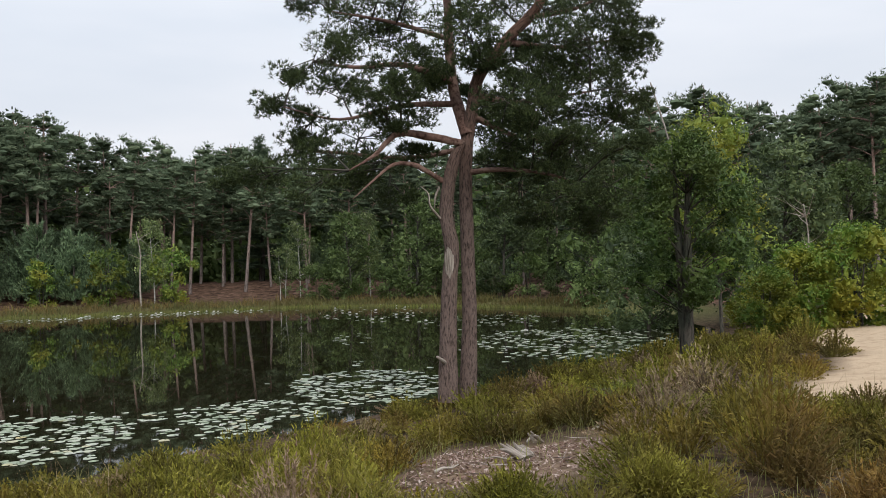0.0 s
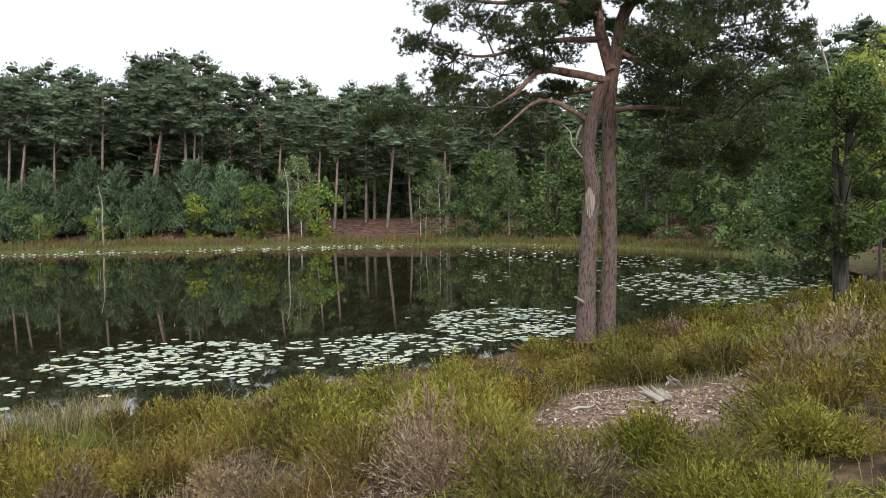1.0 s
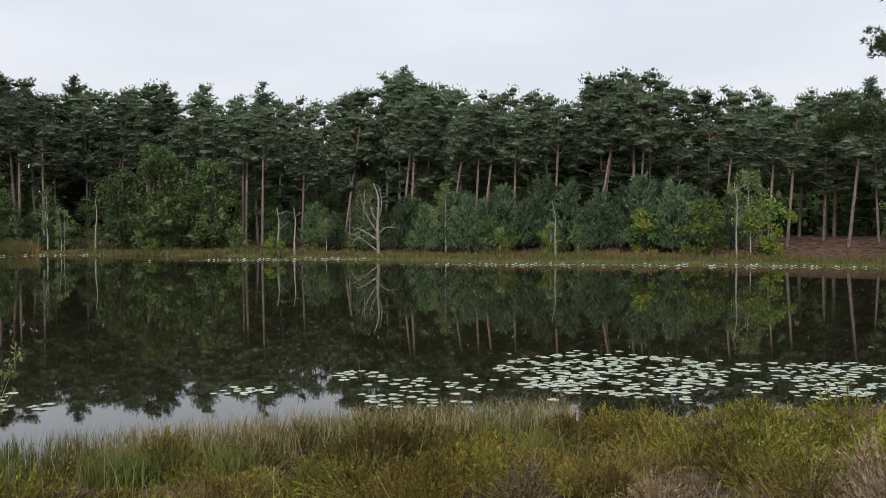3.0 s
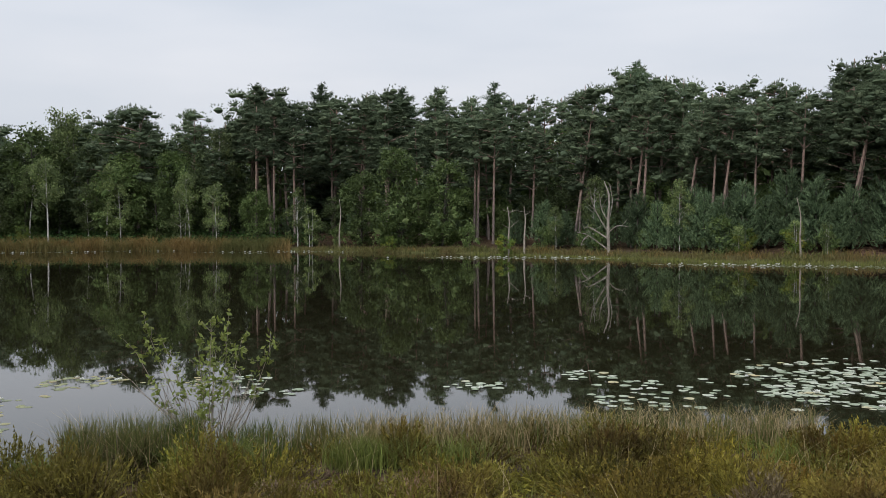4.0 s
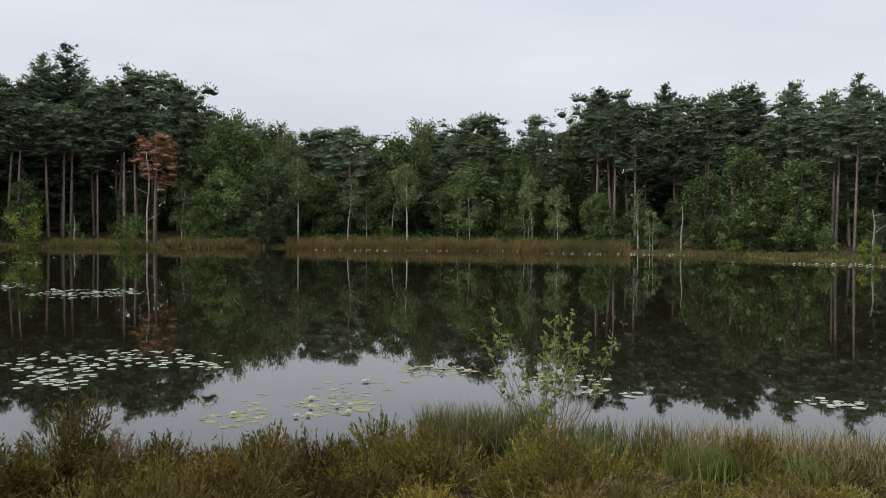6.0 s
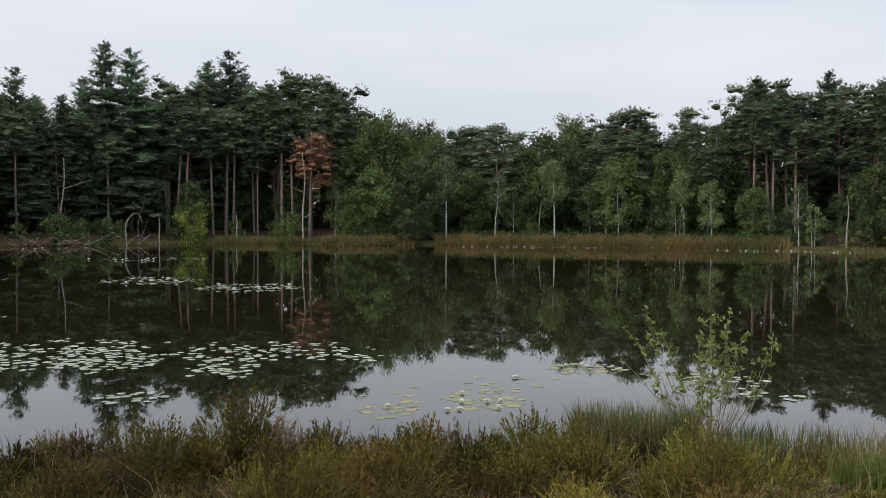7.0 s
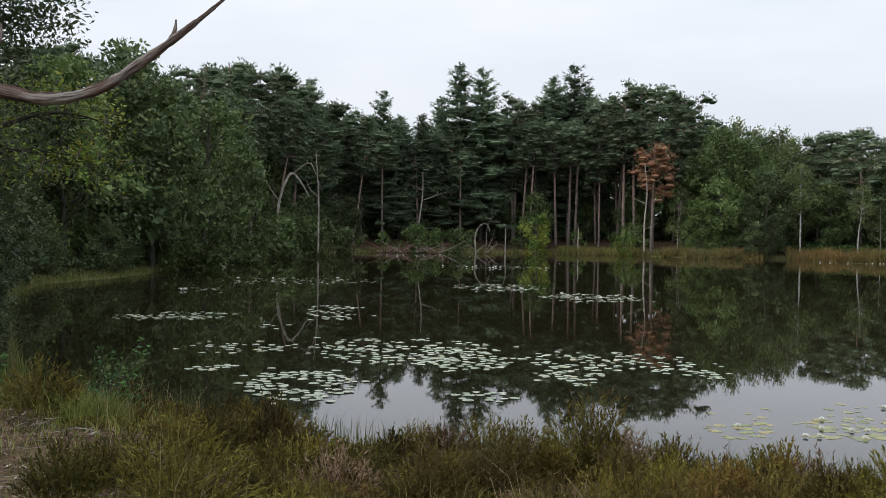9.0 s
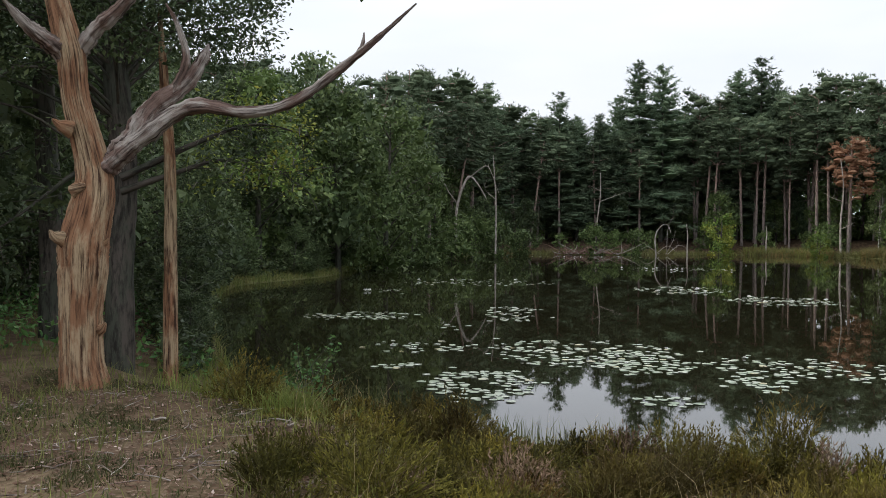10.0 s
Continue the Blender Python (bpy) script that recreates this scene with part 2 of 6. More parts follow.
def pad_material(name, young=False):
    m, n, l, b = mat(name, 0.35, 0.6)
    info, geo = n.new("ShaderNodeObjectInfo"), n.new("ShaderNodeNewGeometry")
    add = n.new("ShaderNodeMath")
    add.operation = "ADD"
    l.new(info.outputs["Random"], add.inputs[0])
    l.new(geo.outputs["Random Per Island"], add.inputs[1])
    fr = n.new("ShaderNodeMath")
    fr.operation = "FRACT"
    l.new(add.outputs[0], fr.inputs[0])
    r = ramp(n, [(0.0, (0.22, 0.28, 0.16)), (0.6, (0.36, 0.41, 0.29)), (0.93, (0.46, 0.49, 0.38)), (1.0, (0.45, 0.38, 0.16))] if not young else [(0.0, (0.14, 0.17, 0.06)), (0.6, (0.26, 0.27, 0.07)), (1.0, (0.36, 0.27, 0.10))])
    l.new(fr.outputs[0], r.inputs[0])
    l.new(r.outputs[0], b.inputs["Base Color"])
    bump(n, l, b, noise_tex(n, l, 25.0), 0.3, 0.01)
    return m


def petal_material():
    m, n, l, b = mat("petal_white", 0.5, 0.3)
    r = ramp(n, [(0.3, (0.75, 0.75, 0.7)), (0.7, (0.85, 0.85, 0.82))])
    l.new(noise_tex(n, l, 20.0), r.inputs[0])
    l.new(r.outputs[0], b.inputs["Base Color"])
    return m


M["soil"], M["water"], M["pad"], M["petal"] = ground_material(), water_material(), pad_material("lily_leaf"), petal_material()
M["young_pad"] = pad_material("young_lily_leaf", True)
rng = np.random.default_rng(7)


# ---- mesh tools ----
class Build:
    """Collects triangles and makes one mesh of them."""

    def __init__(self):
        self.v, self.f, self.n, self.grain = [], [], 0, []

    def add(self, v, f, grain=None):
        v, f = np.asarray(v, np.float32).reshape(-1, 3), np.asarray(f, np.int32).reshape(-1, 3)
        self.v.append(v)
        self.f.append(f + self.n)
        if grain is not None:
            self.grain.append(np.asarray(grain, np.float32))
        self.n += len(v)
        return self

    def mesh(self, name, material, smooth=False):
        v, f = np.concatenate(self.v), np.concatenate(self.f)
        me = bpy.data.meshes.new(name)
        me.vertices.add(len(v))
        me.vertices.foreach_set("co", v.ravel())
        me.loops.add(f.size)
        me.loops.foreach_set("vertex_index", f.ravel())
        me.polygons.add(len(f))
        me.polygons.foreach_set("loop_start", np.arange(0, f.size, 3, dtype=np.int32))
        me.polygons.foreach_set("use_smooth", np.full(len(f), smooth))
        me.update(calc_edges=True)
        me.materials.append(material)
        if self.grain and sum(len(g) for g in self.grain) == len(v):
            me.attributes.new("grain", "FLOAT_VECTOR", "POINT").data.foreach_set("vector", np.concatenate(self.grain).ravel())
        return me


def part(name, build, material, parent=None, label="", smooth=False):
    ob = new(name, build.mesh(name, material, smooth))
    if parent is not None:
        ob.parent = parent
    if label:
        tagged(ob, label)
    return ob


def thing(name, label, category, group="", kind=""):
    return tagged(new(name), label, category, group, kind)


def unit(v):
    return v / np.maximum(np.linalg.norm(v, axis=-1, keepdims=True), 1e-9)


def spline(points, count):
    """A smooth line of count points through the given ones."""
    p = np.asarray(points, float)
    k = np.vstack([2 * p[0] - p[1], p, 2 * p[-1] - p[-2]])
    t = np.linspace(0, len(p) - 1 - 1e-6, count)
    i = t.astype(int)
    s = (t - i)[:, None]
    a, b, c, d = k[i], k[i + 1], k[i + 2], k[i + 3]
    return 0.5 * (2 * b + (c - a) * s + (2 * a - 5 * b + 4 * c - d) * s**2 + (3 * b - a - 3 * c + d) * s**3)


def tube(build, points, radii, sides=8, rough=0.0, count=None, knob=0.0, flute=0.0):
    """A tapered stem along the points, with an uneven skin and a closed tip."""
    p = spline(points, count or 4 * len(points))
    r = np.interp(np.linspace(0, 1, len(p)), np.linspace(0, 1, len(radii)), radii)
    if knob:
        w, o = np.arange(len(p)), rng.uniform(0, 6, 3)
        r = r * (1 + knob * (0.5 * np.sin(w * 0.45 + o[0]) + 0.35 * np.sin(w * 0.93 + o[1]) + 0.3 * np.sin(w * 1.7 + o[2])))
    d = unit(np.gradient(p, axis=0))
    side = np.zeros_like(d)
    last = np.cross(d[0], (1.0, 0, 0) if abs(d[0][2]) > 0.7 else (0, 0, 1.0))
    for k in range(len(d)):
        last = last - d[k] * (last @ d[k])
        last = last / max(1e-9, math.sqrt(last @ last))
        side[k] = last
    up = np.cross(side, d)
    a = np.linspace(0, 2 * np.pi, sides, endpoint=False)
    rr = r[:, None] * (1 + rough * rng.uniform(-1, 1, (len(p), sides)) + rough * np.sin(3 * a + 1.3)[None])
    if flute:
        w, o = np.linspace(0, 1, len(p))[:, None], rng.uniform(0, 6, 4)
        rr = rr * (1 + flute * (0.9 * np.sin(3 * a + o[0] + 2.0 * w) + 0.7 * np.sin(7 * a + o[1] - 3.0 * w) - 1.1 * np.abs(np.sin(5.5 * a + o[2] + 1.5 * w)) ** 6 + 0.5 * np.sin(13 * a + o[3] + 4 * w)))
    v = p[:, None] + rr[..., None] * (np.cos(a)[None, :, None] * side[:, None] + np.sin(a)[None, :, None] * up[:, None])
    m, s = len(p), sides
    i = (np.arange(m - 1)[:, None] * s + np.arange(s)[None]).ravel()
    j = (np.arange(m - 1)[:, None] * s + (np.arange(s)[None] + 1) % s).ravel()
    f = np.concatenate([np.stack([i, j, j + s], 1), np.stack([i, j + s, i + s], 1)])
    tip = m * s
    k = np.arange(s)
    cap = np.stack([(m - 1) * s + k, (m - 1) * s + (k + 1) % s, np.full(s, tip)], 1)
    along = np.concatenate([[0], np.cumsum(np.linalg.norm(np.diff(p, axis=0), axis=1))])
    flat = max(radii) * 1.0
    off = float(rng.uniform(0, 30))
    g = np.stack([np.broadcast_to(np.cos(a) * flat, (m, s)), np.broadcast_to(np.sin(a) * flat, (m, s)), np.repeat(along[:, None], s, 1) + off], -1).reshape(-1, 3)
    build.add(np.vstack([v.reshape(-1, 3), p[-1:] + d[-1:] * r[-1] * 0.6]), np.vstack([f, cap]), np.vstack([g, g[-1:]]))
    return p


def tufts(build, centres, axes, length, width, needles=6, spread=0.9):
    """Bunches of pointed needles round each centre."""
    n = len(centres)
    d = unit(np.repeat(unit(axes), needles, 0) + spread * rng.normal(0, 0.6, (n * needles, 3)))
    c = np.repeat(centres, needles, 0)
    s = unit(np.cross(d, rng.normal(0, 1, d.shape))) * width * 0.5
    ll = length * rng.uniform(0.6, 1.15, (len(d), 1))
    v = np.stack([c - s, c + s, c + d * ll], 1).reshape(-1, 3)
    build.add(v, np.arange(len(v)).reshape(-1, 3))


def leaves(build, centres, size, up=0.5, droop=0.0):
    """Pointed oval leaves, folded a little at the midrib."""
    n = len(centres)
    nn = unit(rng.normal(0, 1, (n, 3)) + [0, 0, up * 2])
    a = unit(np.cross(nn, rng.normal(0, 1, (n, 3))) + [0, 0, -droop])
    b = unit(np.cross(nn, a))
    s = size * rng.uniform(0.6, 1.3, (n, 1))
    v = np.stack([centres - a * s, centres + b * s * 0.5 - nn * s * 0.12, centres + a * s, centres - b * s * 0.5 - nn * s * 0.12], 1).reshape(-1, 3)
    k = np.arange(n)[:, None] * 4
    build.add(v, np.concatenate([k + [0, 1, 2], k + [0, 2, 3]]))


def blades(build, roots, height, width, lean=0.25, bend=0.3):
    """Grass blades: a bent, tapered strip of three triangles each."""
    n = len(roots)
    a = rng.uniform(0, 2 * np.pi, n)
    out = np.stack([np.cos(a), np.sin(a), 0 * a], 1)
    h = np.broadcast_to(height, n)[:, None] * rng.uniform(0.55, 1.15, (n, 1))
    sway = out * h * lean * rng.uniform(0, 1.6, (n, 1))
    b = rng.uniform(0, 2 * np.pi, n)
    s = np.stack([np.cos(b), np.sin(b), 0 * b], 1) * np.broadcast_to(width, n)[:, None] * 0.5
    mid = roots + sway * 0.4 + h * [[0, 0, 0.6]]
    tip = roots + sway * (1 + bend) + h * [[0, 0, 1.0]]
    v = np.stack([roots - s, roots + s, mid + s * 0.75, mid - s * 0.75, tip], 1).reshape(-1, 3)
    k = np.arange(n)[:, None] * 5
    build.add(v, np.concatenate([k + [0, 1, 2], k + [0, 2, 3], k + [3, 2, 4]]))


def ball(n, shell=0.5):
    """Points in a unit ball, crowded towards its skin."""
    return unit(rng.normal(0, 1, (n, 3))) * rng.uniform(shell, 1, (n, 1)) ** 0.7


# ---- the plan: bearings in degrees to the left of +y and metres from the camera's foot ----
def spot(az, r, z=None):
    x, y = -r * math.sin(radians(az)), r * math.cos(radians(az))
    return Vector((x, y, float(height(np.array([x]), np.array([y]))[0]) if z is None else z))


def sight(az, el, r, stand=(0.0, 0.0)):
    """The place r metres off, level, at that bearing and angle over the eye's level."""
    return np.array([stand[0] - r * math.sin(radians(az)), stand[1] + r * math.cos(radians(az)), EYE[2] + r * math.tan(radians(el))])


NEAR = [(-17, 30), (-15, 23.5), (-7, 18.5), (0.7, 15), (8.7, 12.8), (16.6, 11.6), (24, 10.6), (34, 9.8), (47, 9.4), (59, 9.0), (70, 8.8), (78, 8.6), (88, 8.5),
        (99, 8.9), (111, 9.2), (118, 9.8), (126, 11.2), (130, 12.4), (131.5, 16)]
FAR = [(131.5, 20), (131, 28), (129, 37), (123.4, 44), (120.6, 57), (118, 70), (111, 86), (104, 91), (96, 94), (88, 88), (83, 90), (75, 86), (64, 82), (55, 74), (46, 67),
       (40, 61), (35, 57), (20, 56), (9, 56), (0, 51), (-7, 45), (-13, 38)]
shore = spline([(-r * math.sin(radians(a)), r * math.cos(radians(a)), 0) for a, r in NEAR + FAR + NEAR[:1]], 420)[:-1, :2]


def far_shore(az):
    k = sorted(FAR[5:])
    return float(np.interp(az, [a for a, _ in k], [r for _, r in k]))


def edge_distance(x, y):
    """Metres outside (+) or inside (-) the pond's edge, worked out against every stretch of it."""
    p = np.stack([np.ravel(x), np.ravel(y)], 1)
    best, inside = np.full(len(p), 1e9), np.zeros(len(p), bool)
    for a, b in zip(shore, np.roll(shore, -1, 0)):
        ab = b - a
        t = np.clip(((p - a) @ ab) / (ab @ ab), 0, 1)
        best = np.minimum(best, ((p - a - t[:, None] * ab) ** 2).sum(1))
        if a[1] != b[1]:
            inside ^= ((a[1] > p[:, 1]) != (b[1] > p[:, 1])) & (p[:, 0] < (b[0] - a[0]) * (p[:, 1] - a[1]) / (b[1] - a[1]) + a[0])
    d = np.sqrt(best)
    return np.where(inside, -d, d).reshape(np.shape(x))


CELL = 0.3
GRID_X, GRID_Y = np.arange(shore[:, 0].min() - 14, shore[:, 0].max() + 14, CELL), np.arange(shore[:, 1].min() - 14, shore[:, 1].max() + 14, CELL)
EDGE = edge_distance(*np.meshgrid(GRID_X, GRID_Y, indexing="ij"))


def pond_distance(x, y):
    """Metres outside (+) or inside (-) the pond's edge, read from a grid of them; far away, the distance from the grid's middle."""
    x, y = np.asarray(x, float), np.asarray(y, float)
    u, v = (x - GRID_X[0]) / CELL, (y - GRID_Y[0]) / CELL
    out = np.maximum(np.maximum(-u, u - len(GRID_X) + 1), np.maximum(-v, v - len(GRID_Y) + 1)) * CELL
    u, v = np.clip(u, 0, len(GRID_X) - 1.001), np.clip(v, 0, len(GRID_Y) - 1.001)
    i, j = u.astype(int), v.astype(int)
    a, b = u - i, v - j
    d = (EDGE[i, j] * (1 - a) + EDGE[i + 1, j] * a) * (1 - b) + (EDGE[i, j + 1] * (1 - a) + EDGE[i + 1, j + 1] * a) * b
    return d + np.maximum(out, 0)


def ease(a, b, x):
    t = np.clip((x - a) / (b - a), 0, 1)
    return t * t * (3 - 2 * t)


def waves(x, y, size, seed=0):
    """Slow, uneven swells between about -1 and 1."""
    out = 0
    for k in range(5):
        a, s = 2.4 * k + seed * 1.7, size / (1 + 0.45 * k)
        out = out + np.sin((x * math.cos(a) + y * math.sin(a)) / s * 2 + 1.9 * k + seed) * (1 - 0.13 * k)
    return out / 2.6


def height(x, y, d=None):
    d = pond_distance(x, y) if d is None else d
    r = np.hypot(x, y)
    far = ease(16, 34, r)
    az = np.degrees(np.arctan2(-x, y))
    near_z = 0.05 + 0.62 * ease(0, 1, d / (7 - 4.2 * ease(116, 127, az))) + 0.05 * waves(x, y, 1.4) * ease(0.3, 2, d)
    near_z = near_z + 0.12 * ease(-2, -12, az) * ease(3, 8, r)
    far_z = 0.05 + 0.3 * ease(0, 3, d) + 1.15 * ease(3, 14, d) + 0.12 * waves(x, y, 5.0) * ease(1, 5, d)
    land = near_z * (1 - far) + far_z * far
    return np.where(d < 0, 0.05 - np.minimum(1.3, -d * 0.22), land)


# ---- ground: one sheet to the horizon ----
def ground():
    rad = np.concatenate([[0.3], np.geomspace(1.0, 30, 80), np.geomspace(31, 130, 50), np.geomspace(140, 2500, 14)])
    az = np.radians(np.concatenate([np.arange(-40, 150, 0.75), np.arange(150, 320, 5.0)]))
    R, A = np.meshgrid(rad, az, indexing="ij")
    x, y = -R * np.sin(A), R * np.cos(A)
    d = pond_distance(x, y)
    z = height(x, y, d)
    z = np.where(R > 400, np.minimum(z, 1.6), z)
    m, s = x.shape
    i = (np.arange(m - 1)[:, None] * s + np.arange(s)[None]).ravel()
    j = (np.arange(m - 1)[:, None] * s + (np.arange(s)[None] + 1) % s).ravel()
    b = Build().add(np.stack([x, y, z], -1), np.concatenate([np.stack([i, i + s, j + s], 1), np.stack([i, j + s, j], 1)]))
    mid = b.n
    b.add([[0, 0, float(z[0].mean())]], np.zeros((0, 3), int))
    b.f.append(np.stack([np.full(s, mid), np.arange(s), (np.arange(s) + 1) % s], 1))
    ob = part("ground", b, M["soil"], smooth=True)
    deg = np.degrees(A)
    wob = waves(x, y, 1.1, 3)
    path = ease(-20.8, -22.8, deg + wob * 0.6 + (R - 20) * 0.10 + 2.6 * ease(3, 1, np.abs(R - 14.5))) * ease(8.5, 10.5, R) * ease(40, 34, R)
    bare = ease(1.3, 0.5, np.hypot((x - 0.5) / 1.1, (y - 8.0) / 1.25) + 0.3 * wob)
    left = ease(0.05, 0.45, wob + ease(126, 141, deg) * 0.9 - 0.6) * ease(122, 130, deg) * ease(16, 11, R)
    sandy = np.clip(path + 0.3 * bare + 0.07 * left, 0, 1)
    litter = ease(30, 40, R) * ease(2.0, 4.0, d) * ease(36, 26, deg) + 0.8 * ease(0.5, 1.0, bare) + ease(116, 126, deg) * ease(20, 12, R) * 0.5
    turf = ease(30, 40, R) * ease(3.0, 1.5, d) + 0.85 * ease(120, 128, deg) * ease(4, 6, R) * ease(16, 12, R) * ease(-0.7, 0.3, waves(x, y, 0.8, 6)) * (0.7 + 0.3 * ease(8, 11, R))
    att = ob.data.color_attributes.new("cover", "FLOAT_COLOR", "POINT")
    c = np.zeros((len(ob.data.vertices), 4), np.float32)
    c[:x.size, 0], c[:x.size, 1], c[:x.size, 2], c[:, 3] = sandy.ravel(), np.clip(litter, 0, 1).ravel(), np.clip(turf, 0, 1).ravel(), 1
    att.data.foreach_set("color", c.ravel())
    return tagged(ob, "heathland soil with sandy patches and pine litter round a pond", "ground", kind="structure")


ground()


def water():
    me = bpy.data.meshes.new("water")
    c = shore.mean(0)
    p = shore + 1.2 * unit(shore - c)
    me.from_pydata([(*q, 0.0) for q in p], [], [list(range(len(p)))])
    me.materials.append(M["water"])
    tagged(new("water", me), "still dark pond water mirroring trees and overcast sky", "water", kind="structure")


water()


# ---- tree kinds ----
def needle_pad(build, c, a, flat, count, length, width, needles, up=0.9):
    """A flat cushion of needle bunches, as pines carry at their branch ends."""
    q = ball(count, 0.35) * [a, a, a * flat]
    tufts(build, q + c, unit(q / [a, a, a * flat]) + [0, 0, up], length, width, needles)


def lump_shape():
    """An octahedron split once: 18 corners, 32 faces."""
    v = [np.array(p, float) for p in ((1, 0, 0), (0, 1, 0), (-1, 0, 0), (0, -1, 0), (0, 0, 1), (0, 0, -1))]
    f, mids = [], {}

    def mid(a, b):
        k = (min(a, b), max(a, b))
        if k not in mids:
            mids[k] = len(v)
            v.append(unit(v[a] + v[b]))
        return mids[k]

    for t in (4, 5):
        for k in range(4):
            a, b = (k, (k + 1) % 4) if t == 4 else ((k + 1) % 4, k)
            ab, bt, ta = mid(a, b), mid(b, t), mid(t, a)
            f += [[a, ab, ta], [ab, b, bt], [ta, bt, t], [ab, bt, ta]]
    return np.array(v), np.array(f)


LUMP_V, LUMP_F = lump_shape()


def lump(build, c, size):
    """The close inner mass of a bough, uneven, hidden under its needles or leaves."""
    build.add(LUMP_V * rng.uniform(0.62, 1.1, (18, 1)) * size + c, LUMP_F)


def bough(build, c, a, flat, bunches, length, width, needles):
    """A cushion of needles: a close middle, bunches standing up and out of its top and rim."""
    lump(build, c - [0, 0, a * flat * 0.1], [a * 0.6, a * 0.6, a * flat * 0.55])
    d = unit(rng.normal(0, 1, (bunches, 3)) + [0, 0, 0.55])
    q = d * rng.uniform(0.55, 1.0, (bunches, 1)) * [a, a, a * flat]
    tufts(build, q + c, d * [1, 1, 0.5] + [0, 0, 0.55], length, width, needles, 0.7)


def pine_tree(h, seed, low=0.42, wide=2.0, pads=24, lean=0.5, bunches=14, needles=5, thick=0.06, label="tall Scots pine with a bare reddish trunk and dark crown", leaf="pine_needles"):
    """A forest pine: bare stem, shelves of needle cushions on crooked limbs above."""
    t = thing("pine_tree", label, "tree", "pines round the pond")
    s, c = Build(), Build()
    bend = rng.uniform(-lean, lean, 2)
    stem = tube(s, [(0, 0, -0.3), (bend[0] * 0.5, bend[1] * 0.5, h * 0.3), (bend[0] * 0.9, bend[1] * 0.9, h * 0.65), (bend[0] * 1.3, bend[1] * 1.3, h * 0.97)], [0.155, 0.125, 0.09, 0.03], 8, 0.05, 12)
    for k in range(6):
        z = h * rng.uniform(0.2, low)
        a = rng.uniform(0, 6.3)
        p = stem[np.argmin(np.abs(stem[:, 2] - z))]
        tube(s, [p, p + [math.cos(a) * 0.4, math.sin(a) * 0.4, 0.02], p + [math.cos(a) * 0.9, math.sin(a) * 0.9, -0.1]], [0.02, 0.012, 0.005], 4, 0, 4)
    side = rng.uniform(0, 6.3)
    for k in range(pads):
        f = (k + 0.5) / pads
        z = h * (low + (0.965 - low) * f)
        a = k * 2.4 + rng.uniform(-0.6, 0.6)
        reach = wide * (0.3 + 0.8 * math.sin(math.pi * min(1, 0.25 + f * 0.66)) ** 0.8) * rng.uniform(0.35, 1.0) * (1 + 0.3 * math.cos(a - side)) * (0.45 if f > 0.92 else 1)
        p = stem[np.argmin(np.abs(stem[:, 2] - (z - 0.6)))]
        q = np.array([p[0] + math.cos(a) * reach, p[1] + math.sin(a) * reach, z + rng.uniform(-0.3, 0.2)])
        tube(s, [p, (p + q) / 2 + [0, 0, 0.12], q], [0.05, 0.035, 0.012], 4, 0, 4)
        for j in range(4):
            g = (1.05, 0.75, 0.6, 0.9)[j]
            o = rng.normal(0, 0.32, 3) * [1, 1, 0.3]
            bough(c, p + (q - p) * g + o * [1, 1, 1.6], rng.uniform(0.36, 0.86), rng.uniform(0.42, 0.75), bunches, 0.26, thick, needles)
    part("trunk", s, M["pine_bark"], t, "reddish flaky pine trunk", True)
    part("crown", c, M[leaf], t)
    return t, h


def fir_tree(h, seed, wide=2.6, leaf="fir_needles", label="tall dark fir with a pointed top", bare=0.12):
    """A fir: whorls of drooping boughs that lengthen from the spire down, with gaps between."""
    t = thing("fir_tree", label, "tree", "firs round the pond")
    s, c = Build(), Build()
    tube(s, [(0, 0, -0.3), (0.05, 0, h * 0.5), (0, 0.05, h * 0.995)], [0.2, 0.12, 0.012], 8, 0.04, 12)
    z = h * 0.975
    while z > h * bare:
        down = h - z
        reach = min(wide, 0.12 + 0.5 * down) * rng.uniform(0.8, 1.1)
        arms = 5 if down < 1.5 else 7
        for a in np.arange(arms) * 6.28 / arms + rng.uniform(0, 6.3):
            if rng.uniform() < 0.14:
                continue
            ln = reach * rng.uniform(0.55, 1.18)
            out = np.array([math.cos(a), math.sin(a), 0.0])
            rise = (0.5 if down < 2 else 0.12 - 0.3 * min(1, down / h)) + rng.uniform(-0.22, 0.22)
            m = max(3, int(ln / 0.2))
            u = np.linspace(0.12, 1, m)[:, None]
            line = out * ln * u + [0, 0, z + rng.uniform(-0.3, 0.3) * min(1, down)] + np.array([0, 0, 1.0]) * (rise * ln * u - 0.10 * ln * u**2 + 0.14 * ln * u**4)
            if ln > 0.7:
                for g in (0.35, 0.65):
                    lump(c, line[int(g * (m - 1))] - [0, 0, 0.08], [ln * 0.22, ln * 0.22, 0.17])
            side = np.array([-out[1], out[0], 0.0])
            for sgn in (-1, 0, 1):
                w = out + side * sgn * 1.1 + [0, 0, -0.25 if sgn else 0.45]
                tufts(c, line + rng.normal(0, 0.07, line.shape), np.repeat([w], m, 0), 0.22 + 0.26 * min(1, ln), 0.07, 4, 0.7)
        z -= 0.26 + 0.34 * min(1, down / 6)
    part("trunk", s, M["dark_bark"], t, "", True)
    part("crown", c, M[leaf], t)
    return t, h


